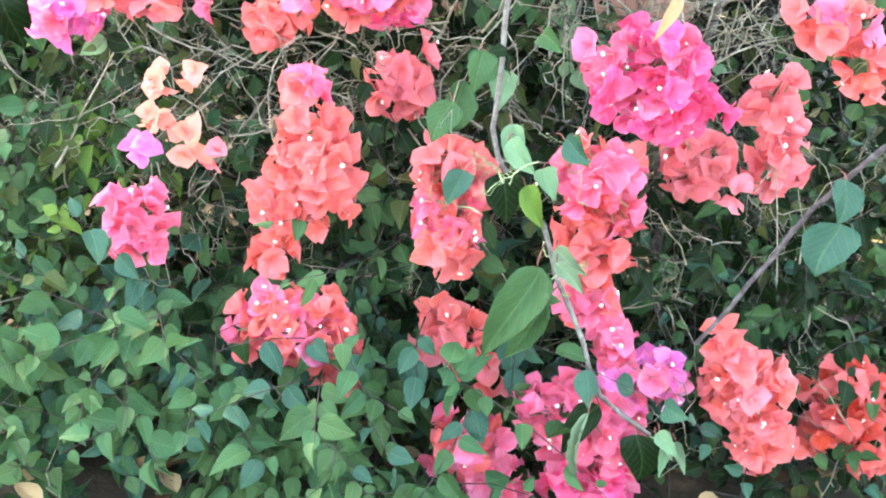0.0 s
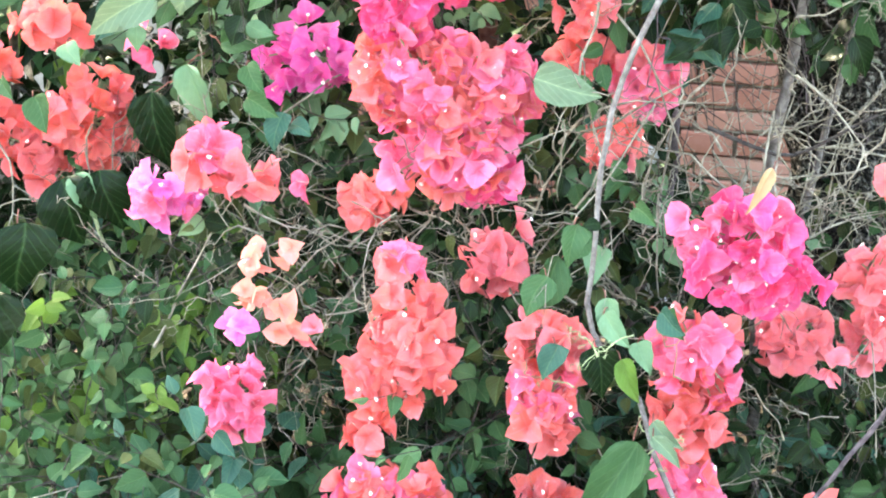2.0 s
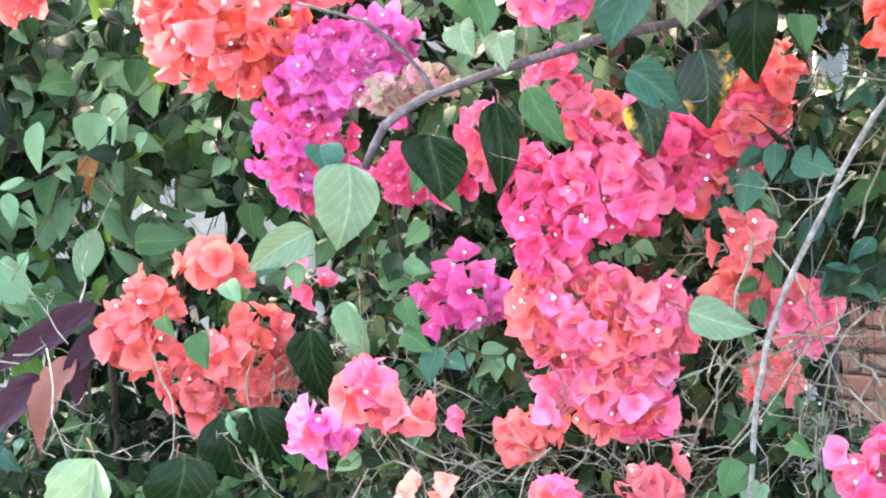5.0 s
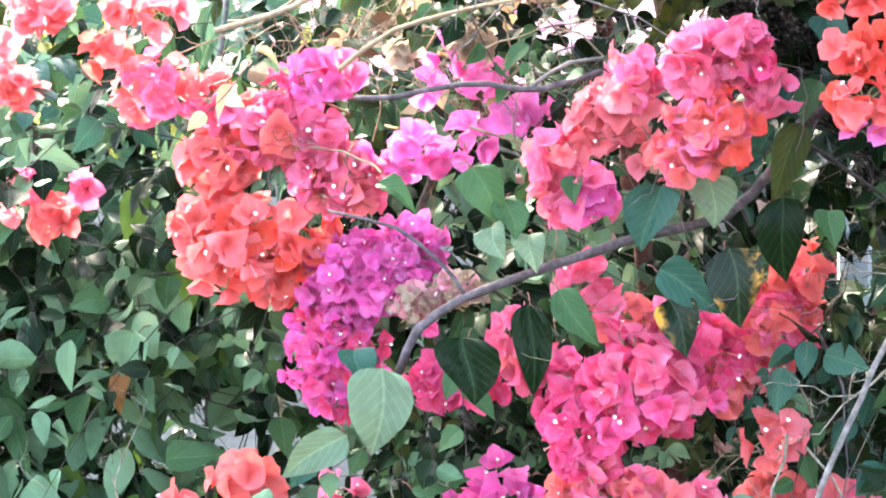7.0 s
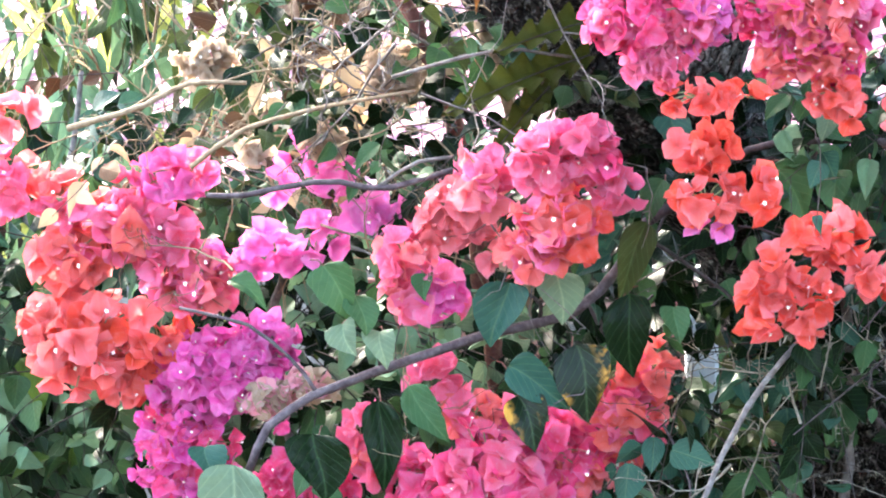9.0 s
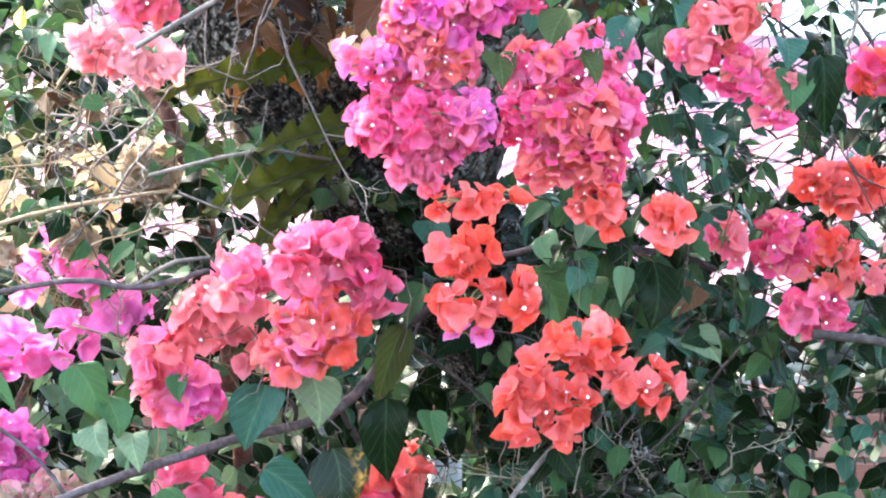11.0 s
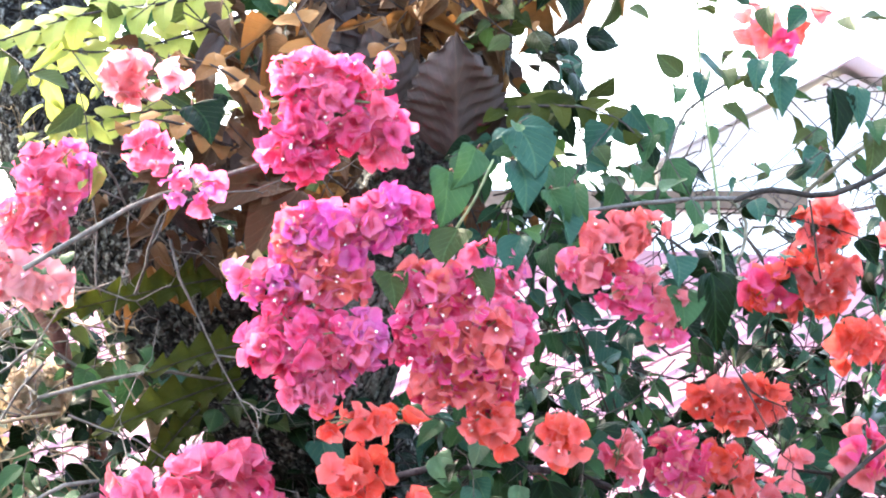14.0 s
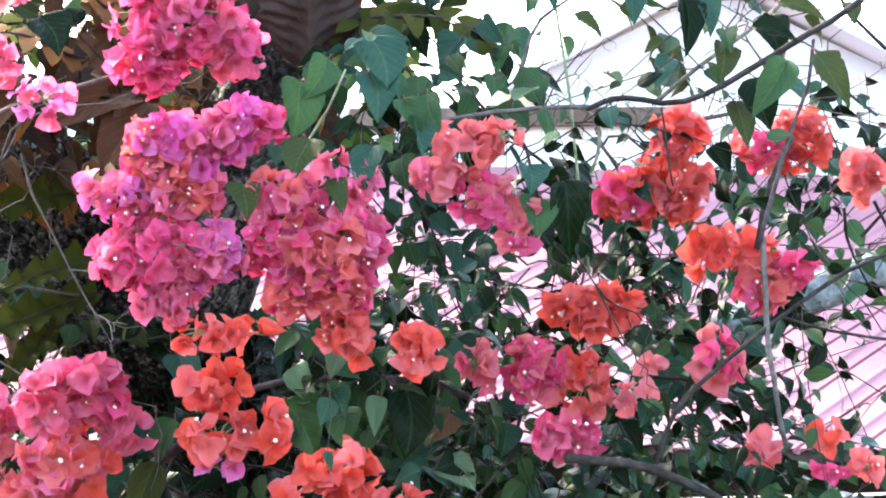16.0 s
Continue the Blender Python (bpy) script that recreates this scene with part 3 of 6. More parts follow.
def bloom(plant, x, y, z, rx, rz, colours, fill=1.0, tilt=0.0, size=0.0112):
    """A cluster of flowers on short stalks over an uneven egg shape."""
    BLOOM_COUNT[0] += 1
    rng = np.random.default_rng(BLOOM_COUNT[0] + 100)
    keys = colours.split()
    size = size * y
    rx, rz = max(0.45 * rx, rx - 0.3 * size), max(0.45 * rz, rz - 0.3 * size)
    ry = min(rx, rz) * 0.85
    area = 4 * math.pi * ((rx * rz) ** 1.6 / 3 + (rx * ry) ** 1.6 / 3 + (ry * rz) ** 1.6 / 3) ** (1 / 1.6)
    n = max(3, int(1.75 * area / (0.86 * size * size) * fill))
    turn = np.array(Matrix.Rotation(radians(tilt), 3, "Y"))
    stalks = Heap()
    spots = []
    shift = rng.uniform(0, 6.28)
    for i in range(n):
        h = 1 - 2 * (i + 0.5) / n
        a = shift + i * 2.39996
        q = np.array((math.sqrt(1 - h * h) * math.cos(a), math.sqrt(1 - h * h) * math.sin(a), h)) + rng.normal(0, 0.09, 3)
        if q[1] > 0.25 and rng.random() < 0.6:
            continue
        bump_ = 1 + 0.65 * noise.noise(Vector(q * 2.0 + BLOOM_COUNT[0]))
        p = turn @ (q * (rx, ry, rz) * bump_ * rng.uniform(0.6, 1.0))
        nrm = turn @ (q / (rx, ry, rz))
        nrm = nrm / np.linalg.norm(nrm) + rng.normal(0, 0.6, 3) + (0, -0.3, 0.05)
        spots.append((p, nrm / np.linalg.norm(nrm)))
        v, f = tube([p * 0.1, p * 0.55 + (0, 0, 0.004), p], 0.0013, 0.0009, 4, cap=False)
        stalks.add(v, f)
    head = new("flower_head", stalks.mesh("flower_head", [BARK["green"]]))
    head.location = (x, y, z)
    under(head, plant)
    for p, nrm in spots:
        c = keys[int(rng.integers(0, len(keys)))]
        ob = new("flower", flower_meshes(c)[int(rng.integers(0, 7))])
        ob.parent = head
        quat = Vector(nrm).to_track_quat("Z", "Y")
        s = size * rng.uniform(0.8, 1.15)
        ob.matrix_basis = Matrix.LocRotScale(Vector(p), quat, (s, s, s)) @ Matrix.Rotation(rng.uniform(0, 6.28), 4, "Z")



def oak_leaf(plant, name, base, tip, width, look_, lobes=7, deep=0.3, cup=0.2, face=0.0, seed=0, label=""):
    """A broad lobed fern leaf, ribbed from its midrib to each lobe."""
    rng = np.random.default_rng(seed + 40)
    b, t = np.array(base, float), np.array(tip, float)
    ln = np.linalg.norm(t - b)
    m = basis(t - b, np.array((0, -1.0, 0.2)) + rng.normal(0, 0.2, 3)) @ np.array(Matrix.Rotation(radians(face), 3, "Y"))
    rows = lobes * 6
    verts, uv, faces = [], [], []
    wild = rng.uniform(0.6, 1.2, (lobes + 2, 2))
    twist = rng.uniform(-0.6, 0.6)
    for i in range(rows + 1):
        v = i / rows
        env = (math.sin(math.pi * min(1.0, v * 0.93 + 0.07)) ** 0.6) * (1 - 0.25 * v)
        saw = (i % 6) / 6.0
        for c in (-1, -0.5, 0, 0.5, 1):
            edge = 1 - deep * abs(2 * ((saw + (0.5 if c > 0 else 0)) % 1.0) - 1) * wild[i // 6][int(c > 0)] if abs(c) == 1 else 1 - deep * 0.3
            x = 0.5 * width * env * c * edge
            z = cup * abs(x) + 0.05 * ln * math.cos(2 * math.pi * saw) * abs(c) - 0.25 * ln * v * v + rng.normal(0, 0.008 * ln) * abs(c) + twist * v * x
            verts.append(np.array((x, ln * v + 0.25 * abs(x), z)))
            uv.append((c, v))
    for i in range(rows):
        for c in range(4):
            a = i * 5 + c
            faces.append((a, a + 1, a + 6, a + 5))
    heap = Heap()
    heap.add([m @ q + b for q in verts], faces, uv)
    rib = [m @ np.array((0, ln * k / 8, -0.25 * ln * (k / 8) ** 2 + 0.001)) + b for k in range(9)]
    v, f = tube(rib, 0.0018, 0.0008, 5)
    heap.add(v, f, pick=1)
    part(name, heap.mesh(name, [LEAF[look_], BARK["dark"]]), plant, label)


def frond(plant, points, width, look_, lobes=9, seed=0, label=""):
    """A long fern frond: a midrib with paired lobes that merge at its foot."""
    rng = np.random.default_rng(seed + 70)
    line = smooth_line(points, 0.012)
    n = len(line)
    heap = Heap()
    v, f = tube(line, 0.0032, 0.001, 5)
    heap.add(v, f, pick=1)
    tv, tf, tuv = leaf_template([0, 0.2, 0.45, 0.7, 0.9, 1.0], [1.25, 1.05, 0.95, 0.75, 0.4, 0.04], 0.12, 0.25, 0.03)
    gap = np.linalg.norm(np.array(points[-1]) - np.array(points[0])) / lobes
    for k in range(lobes):
        u = (k + 0.7) / (lobes + 0.3)
        i = min(n - 2, int(u * (n - 1)))
        q = np.array(line[i])
        d = np.array(line[i + 1]) - q
        d /= np.linalg.norm(d)
        face = np.array((0, -0.8, 0.6)) + rng.normal(0, 0.12, 3)
        out = np.cross(d, face)
        out /= np.linalg.norm(out)
        ln = width * (math.sin(math.pi * min(1, 0.25 + 0.72 * u)) ** 0.7) * rng.uniform(0.88, 1.1)
        for sgn in (-1, 1):
            m = basis(out * sgn + d * 0.55 + rng.normal(0, 0.06, 3), face + rng.normal(0, 0.15, 3))
            heap.add(list((tv * (gap * 0.8, ln, ln)) @ m.T + q), tf, tuv)
    part("frond", heap.mesh("frond", [LEAF[look_], BARK["dark"]]), plant, label)


def fan_leaf(plant, name, base, tip, width, look_, ribs, seed, label=""):
    """A dry shield leaf: ribs fan from its foot to a ragged, toothed rim."""
    rng = np.random.default_rng(seed + 90)
    b, t = np.array(base, float), np.array(tip, float)
    ln = np.linalg.norm(t - b)
    m = basis(t - b, np.array((0, -1.0, 0.15)) + rng.normal(0, 0.1, 3))
    verts, uv, faces = [], [], []
    across, rings = 24, ribs * 4
    for i in range(across + 1):
        u = i / across * 2 - 1
        for j in range(rings + 1):
            v = j / rings
            w = math.sin(math.pi * min(1.0, 0.12 + 0.86 * v)) ** 0.55 * (1.08 - 0.3 * v)
            phase = v * ribs - abs(u) * 0.5
            tooth = 1 - 0.10 * abs(2 * (phase % 1.0) - 1) * abs(u) ** 4
            x = 0.5 * width * w * u * tooth
            y = ln * v * (1 - 0.12 * u * u) + 0.55 * abs(x) * (1 - 0.6 * v)
            z = 0.022 * ln * math.cos(2 * math.pi * phase) * abs(u) ** 0.5 + 0.14 * ln * math.sin(math.pi * v) - 0.28 * abs(x) + 0.09 * ln * noise.noise(Vector((u * 2.0, v * 3, seed)))
            verts.append(m @ np.array((x, y, z)) + b)
            uv.append((u, v))
    n = rings + 1
    for i in range(across):
        for j in range(rings):
            a = i * n + j
            faces.append((a, a + 1, a + n + 1, a + n))
    part(name, mesh_of(name, verts, faces, LEAF[look_], True, uv), plant, label)


def trunk_mesh(points, r0, r1, seed, ridges=9, rough=0.16):
    """Fissured bark: a many-sided tube whose ridges wander."""
    rng = np.random.default_rng(seed)
    line = smooth_line(points, 0.012)
    sides = 56
    v, f = tube(line, r0, r1, sides)
    n = len(line)
    out = []
    for i in range(n):
        c = np.array(line[i])
        for k in range(sides):
            q = np.array(v[i * sides + k])
            a = 2 * math.pi * k / sides
            w = noise.noise(Vector((math.cos(a) * 5.5, math.sin(a) * 5.5, i * 0.06 + seed)))
            w2 = noise.noise(Vector((math.cos(a) * 13, math.sin(a) * 13, i * 0.16 + seed)))
            w3 = noise.noise(Vector((math.cos(a) * 1.5, math.sin(a) * 1.5, i * 0.03 + seed)))
            out.append(c + (q - c) * (1 + rough * (0.35 - abs(w)) * 1.2 + rough * 0.5 * w2 + 0.12 * w3))
    return out, f


# ---------------------------------------------------------------- ground and buildings
def box(x0, x1, y0, y1, z0, z1):
    v = [(x, y, z) for z in (z0, z1) for y in (y0, y1) for x in (x0, x1)]
    return v, [(0, 2, 3, 1), (4, 5, 7, 6), (0, 1, 5, 4), (2, 6, 7, 3), (0, 4, 6, 2), (1, 3, 7, 5)]


def ground_sheet():
    xs = np.concatenate([[-400, -60, -15], np.linspace(-5, 5, 70), [15, 60, 400]])
    ys = np.concatenate([[-400, -40, -8], np.linspace(-3, 9, 84), [20, 80, 400]])
    verts = [(x, y, 0.03 * noise.noise(Vector((x * 1.3, y * 1.3, 0))) + 0.012 * noise.noise(Vector((x * 7, y * 7, 2)))
              if abs(x) < 6 and -4 < y < 10 else 0.0) for y in ys for x in xs]
    n = len(xs)
    faces = [(j * n + i, j * n + i + 1, (j + 1) * n + i + 1, (j + 1) * n + i) for j in range(len(ys) - 1) for i in range(n - 1)]
    tagged(new("ground", mesh_of("ground", verts, faces, SOIL)), "dark soil ground under the hedge", "ground", kind="structure")


def litter():
    """Fallen dry leaves on the soil."""
    rng = np.random.default_rng(3)
    heap = Heap()
    tv, tf, tuv = OVAL
    for _ in range(1500):
        x, y = rng.uniform(-2.2, 2.2), rng.uniform(2.2, 4.4)
        s = rng.uniform(0.04, 0.085)
        a = rng.uniform(0, 6.28)
        m = basis(np.array((math.cos(a), math.sin(a), rng.normal(0, 0.2))), np.array((rng.normal(0, 0.3), rng.normal(0, 0.3), 1)))
        heap.add(list((tv * (s * 0.5, s, s)) @ m.T + (x, y, 0.035 + rng.uniform(0, 0.02))), tf, tuv, int(rng.random() < 0.4))
    tagged(new("leaf_litter", heap.mesh("leaf_litter", [LEAF["brown"], LEAF["tan"]])), "dry brown fallen leaves on the soil", "leaf litter", kind="stuff")


ground_sheet()
litter()


def brick_wall(x0, x1, y, z1):
    """A mortared brick wall; its bricks stand proud of the joints."""
    wall = new("wall_north", mesh_of("wall_north", *box(x0, x1, 0, 0.20, -0.05, z1), MORTAR, False))
    wall.matrix_basis = pose(0.9, y, 0, 0, 0, -13)
    tagged(wall, "weathered red brick garden wall behind the hedge", "brick wall", kind="structure")
    rng = np.random.default_rng(8)
    data = []
    for k in range(5):
        bm = bmesh.new()
        bmesh.ops.create_cube(bm, size=1)
        for v in bm.verts:
            v.co = Vector((v.co.x * 0.190, v.co.y * 0.03, v.co.z * 0.050)) + Vector(rng.normal(0, 0.0016, 3))
        bmesh.ops.bevel(bm, geom=list(bm.edges), offset=0.004, segments=1, affect="EDGES")
        me = bpy.data.meshes.new("brick")
        bm.to_mesh(me)
        bm.free()
        me.materials.append(BRICK)
        data.append(me)
    return wall, data, rng


def lay_bricks(wall, data, rng, x0, x1, z0, z1, bed):
    row = 0
    z = z0
    while z < z1:
        x = x0 + (0.10 if row % 2 else 0)
        while x < x1:
            ob = new("brick", data[int(rng.integers(0, 5))])
            ob.matrix_basis = pose(x + rng.normal(0, 0.0015), -0.012 + rng.normal(0, 0.002), z, 0, rng.normal(0, 0.5), 0)
            ob.parent = wall
            x += 0.20
        z += bed
        row += 1


def red_roof_house():
    """The neighbouring house: a lean-to of ribbed red sheets before a white gabled wall."""
    house = thing("house", 3.0, 16.5, 0.0, "white-walled house with red ribbed metal roof and pale gable", "house")
    e0, e1 = np.array(ROOF_EAVE_L), np.array(ROOF_EAVE_R)
    t0, t1 = np.array(ROOF_TOP_L), np.array(ROOF_TOP_R)
    along, upw = e1 - e0, t0 - e0
    wide, high = np.linalg.norm(along), np.linalg.norm(upw)
    ax, ay = along / wide, upw / high
    nz = np.cross(ax, ay)
    verts, faces = [], []
    step = 0.33
    n = int(wide / step)
    prof = [(0.0, 0.0), (0.13, 0.0), (0.15, 0.02), (0.18, 0.02), (0.20, 0.0), (0.29, 0.0), (0.294, -0.035), (0.316, -0.035), (0.32, 0.0)]
    line = [(i * step + u, h) for i in range(n) for u, h in prof]
    for s in (0, high):
        for u, h in line:
            verts.append(e0 + ax * u + ay * s + nz * h)
    m = len(line)
    for i in range(m - 1):
        faces.append((i, i + 1, m + i + 1, m + i))
    roof = part("roof", mesh_of("roof", verts, faces, TILE, False), house, "sun-bleached ribbed red metal roof")
    md = roof.modifiers.new("thick", "SOLIDIFY")
    md.thickness = 0.012
    md.offset = -1
    f = [e0 - nz * 0.03 + ay * 0.06, e1 - nz * 0.03 + ay * 0.06]
    q = [f[0], f[1], f[1] - (0, 0, 0.07), f[0] - (0, 0, 0.07)]
    back = [v + np.array((0, 0.05, 0)) for v in q]
    part("fascia", mesh_of("fascia", q + back, [(0, 1, 2, 3), (7, 6, 5, 4), (0, 4, 5, 1), (3, 2, 6, 7), (1, 5, 6, 2), (0, 3, 7, 4)], TIMBER, False), house, "dark timber eave board")
    # wall set back under the deep eave; its dark colour paints in more shade
    part("wall", mesh_of("wall", *box(e0[0], e1[0], e0[1] + 2.0, e0[1] + 2.2, 0, e0[2] + 0.35), TIMBER, False), house, "wall under the eave, coloured dark for its shade")
    yb = t0[1]
    part("upper_wall", mesh_of("upper_wall", *box(GABLE[0] - 1.2, t1[0], yb, yb + 0.25, 0, GABLE[2] - 0.62), PLASTER, False), house, "white plastered wall")
    part("low_wall", mesh_of("low_wall", *box(t0[0] - 4, GABLE[0] - 1.204, yb + 0.004, yb + 0.25, 0, t0[2] + 0.1), PLASTER, False), house, "white plastered wall")
    part("wall_board", mesh_of("wall_board", *box(1.6, 3.75, yb - 0.10, yb - 0.004, 3.39, 3.50), BOARD, False), house, "weathered brown board")
    # gable with its overhanging roof
    gx, gy, gz = GABLE
    half, drop = 1.2, 0.62
    tri = [(gx - half, yb + 0.002, gz - drop), (gx + half, yb + 0.002, gz - drop), (gx, yb + 0.002, gz - 0.06)]
    tri += [(x, y + 0.25, z) for x, y, z in tri]
    part("gable", mesh_of("gable", tri, [(0, 1, 2), (5, 4, 3), (0, 3, 4, 1), (1, 4, 5, 2), (2, 5, 3, 0)], FASCIA, False), house, "pale gable with its blue shade in the colour")
    for sgn in (-1, 1):
        a = np.array((gx, yb - 0.3, gz))
        b = np.array((gx + sgn * (half + 0.3), yb - 0.3, gz - drop - 0.155))
        dv = np.array((0, 6.0, 0))
        th = np.array((0, 0, 0.06))
        vs = [a, b, b + dv, a + dv, a + th, b + th, b + dv + th, a + dv + th]
        fs = [(0, 1, 2, 3), (7, 6, 5, 4), (0, 4, 5, 1), (1, 5, 6, 2), (2, 6, 7, 3), (3, 7, 4, 0)]
        part("gable_roof", mesh_of("gable_roof", vs, fs, PLASTER, False), house, "pale overhanging roof slope")


ROOF_EAVE_L, ROOF_EAVE_R = (-9.000, 11.000, 1.790), (6.244, 11.000, 1.225)
ROOF_TOP_L, ROOF_TOP_R = (-5.400, 14.000, 3.430), (9.844, 14.000, 2.865)
GABLE = (4.050, 14.000, 4.345)
red_roof_house()


# ---------------------------------------------------------------- plants of the hedge
coral_hedge = thing("bougainvillea", 0.15, 3.5, 0.0, "bougainvillea hedge with hanging coral and pink bract clusters", "bougainvillea", "bougainvilleas")
left_spray = thing("bougainvillea", -0.75, 3.8, 0.0, "bougainvillea with orange-coral clusters and large dark leaves", "bougainvillea", "bougainvilleas")
magenta_bush = thing("bougainvillea", -0.3, 3.6, 0.0, "magenta and red bougainvillea on a thick arching branch", "bougainvillea", "bougainvilleas")
climber = thing("bougainvillea", 0.35, 3.3, 0.0, "hot pink bougainvillea climbing over the tree trunk", "bougainvillea", "bougainvilleas")
red_bush = thing("bougainvillea", 0.75, 3.4, 0.0, "red bougainvillea sprays with dark heart-shaped leaves", "bougainvillea", "bougainvilleas")
low_shrub = thing("shrub", -0.5, 3.4, 0.0, "low shrub of fresh green heart-shaped leaves", "shrub")
oval_shrub = thing("shrub", -1.0, 4.0, 0.0, "tall shrub with grey-green oval leaves", "shrub")

TREE_BASE = (0.561, 3.900, 0.657)
DARK_FERN, BROWN_FERN = (0.024, 3.080, 1.738), (0.128, 3.000, 1.969)
GREEN_FERN, LIT_FERN = (0.331, 3.000, 1.994), (0.014, 3.150, 2.158)
STAKE = (-0.05, 3.5)
POST_AT = (0.213, 4.200, 1.235)
tree = thing("tree", *TREE_BASE[:2], 0.0, "old leaning tree trunk with fissured grey bark and ferns", "tree")
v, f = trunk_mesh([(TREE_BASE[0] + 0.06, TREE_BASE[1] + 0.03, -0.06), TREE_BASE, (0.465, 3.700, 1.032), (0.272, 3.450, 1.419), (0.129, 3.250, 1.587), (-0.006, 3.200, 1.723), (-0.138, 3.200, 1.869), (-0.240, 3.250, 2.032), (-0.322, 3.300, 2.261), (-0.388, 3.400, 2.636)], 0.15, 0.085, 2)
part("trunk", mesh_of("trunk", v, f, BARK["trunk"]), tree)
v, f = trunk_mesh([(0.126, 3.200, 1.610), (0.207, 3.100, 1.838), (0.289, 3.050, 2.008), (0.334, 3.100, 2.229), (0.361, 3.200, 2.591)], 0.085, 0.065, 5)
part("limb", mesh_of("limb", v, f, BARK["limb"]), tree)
v, f = trunk_mesh([(0.714, 3.300, 1.337), (0.825, 3.300, 1.487), (0.935, 3.300, 1.584), (1.073, 3.300, 1.642), (1.344, 3.400, 1.730)], 0.034, 0.028, 9, rough=0.1)
part("limb", mesh_of("limb", v, f, BARK["lichen"]), tree, "pale lichened limb")

# ferns that sit on the trunk
dark_fern = thing("fern", *DARK_FERN, "olive green fern fronds growing from the tree bark", "fern", "ferns on the trunk")
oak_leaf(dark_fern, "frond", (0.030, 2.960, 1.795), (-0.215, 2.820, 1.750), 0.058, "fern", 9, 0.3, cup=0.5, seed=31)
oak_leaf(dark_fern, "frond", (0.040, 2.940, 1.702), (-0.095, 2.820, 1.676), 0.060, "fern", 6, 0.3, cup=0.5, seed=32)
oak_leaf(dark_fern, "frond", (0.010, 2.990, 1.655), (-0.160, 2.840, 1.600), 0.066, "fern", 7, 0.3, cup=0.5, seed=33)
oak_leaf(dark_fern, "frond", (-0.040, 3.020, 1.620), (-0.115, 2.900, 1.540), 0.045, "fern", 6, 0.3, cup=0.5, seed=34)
brown_fern = thing("fern", *BROWN_FERN, "dead brown and orange lobed fern leaves on the trunk", "fern", "ferns on the trunk")
oak_leaf(brown_fern, "dead_leaf", (0.091, 2.850, 1.870), (0.010, 2.720, 1.944), 0.055, "brown", 6, seed=1)
oak_leaf(brown_fern, "dead_leaf", (0.011, 2.850, 1.825), (0.052, 2.720, 1.916), 0.055, "brown", 6, seed=2, face=25)
oak_leaf(brown_fern, "dead_leaf", (0.106, 2.850, 1.818), (0.010, 2.750, 1.884), 0.055, "brown", 6, seed=12, face=-25)
frond(brown_fern, [(0.136, 2.850, 1.997), (0.117, 2.760, 2.039), (0.088, 2.740, 2.085), (0.061, 2.780, 2.145)], 0.055, "rust", 6, 23)
frond(brown_fern, [(0.166, 2.850, 1.997), (0.172, 2.720, 2.024), (0.189, 2.700, 2.049), (0.231, 2.740, 2.072)], 0.03, "rust", 5, 24)
frond(brown_fern, [(0.077, 2.850, 1.966), (0.017, 2.740, 2.005), (-0.025, 2.720, 2.029), (-0.082, 2.760, 2.051)], 0.04, "rust", 6, 25)
frond(brown_fern, [(0.011, 2.850, 1.936), (-0.053, 2.760, 1.957), (-0.102, 2.740, 1.964), (-0.158, 2.760, 1.953)], 0.035, "rust", 6, 26)
oak_leaf(brown_fern, "dead_leaf", (0.047, 2.850, 1.914), (0.017, 2.760, 2.023), 0.055, "brown", 5, 0.4, seed=7)
oak_leaf(brown_fern, "dead_leaf", (0.245, 2.900, 2.060), (0.120, 2.800, 2.099), 0.055, "shield", 8, 0.2, seed=8)
oak_leaf(brown_fern, "dead_leaf", (0.291, 2.900, 2.092), (0.179, 2.800, 2.174), 0.06, "brown", 8, 0.3, seed=9)
oak_leaf(brown_fern, "dead_leaf", (0.306, 2.920, 1.903), (0.329, 2.800, 1.819), 0.05, "brown", 6, 0.3, seed=10)
fan_leaf(brown_fern, "shield_leaf", (0.285, 2.800, 1.922), (0.274, 2.690, 2.066), 0.140, "shield", 9, 11, label="dry grey-brown ribbed shield leaf")
fan_leaf(brown_fern, "shield_leaf", (0.215, 2.880, 1.965), (0.175, 2.790, 2.095), 0.120, "shield", 9, 13, label="dry grey-brown ribbed shield leaf")
big_leaf(brown_fern, (0.075, 2.760, 1.880), (0.020, 2.700, 1.795), 0.062, "brown", face=15)
big_leaf(brown_fern, (0.060, 2.770, 1.895), (-0.035, 2.700, 1.860), 0.050, "brown")
big_leaf(brown_fern, (0.110, 2.780, 1.845), (0.060, 2.700, 1.760), 0.050, "brown", face=-20)
big_leaf(brown_fern, (0.169, 2.980, 2.000), (0.148, 2.940, 1.895), 0.060, "brown")
big_leaf(brown_fern, (0.139, 2.980, 1.977), (0.124, 2.950, 1.910), 0.050, "brown", face=20)
big_leaf(brown_fern, (-0.025, 2.980, 2.004), (-0.044, 2.940, 1.918), 0.060, "brown")
big_leaf(brown_fern, (-0.006, 3.000, 1.985), (-0.017, 2.950, 1.900), 0.055, "shield")
big_leaf(brown_fern, (0.020, 2.740, 1.790), (0.034, 2.690, 1.752), 0.032, "tan")
big_leaf(brown_fern, (-0.006, 2.740, 1.788), (0.004, 2.690, 1.756), 0.026, "tan")
green_fern = thing("fern", *GREEN_FERN, "bright green lobed fern frond beside the trunk", "fern", "ferns on the trunk")
frond(green_fern, [(0.315, 2.820, 1.989), (0.369, 2.700, 1.977), (0.434, 2.660, 1.968), (0.480, 2.640, 1.944), (0.500, 2.640, 1.911)], 0.052, "fern", 9, 4)
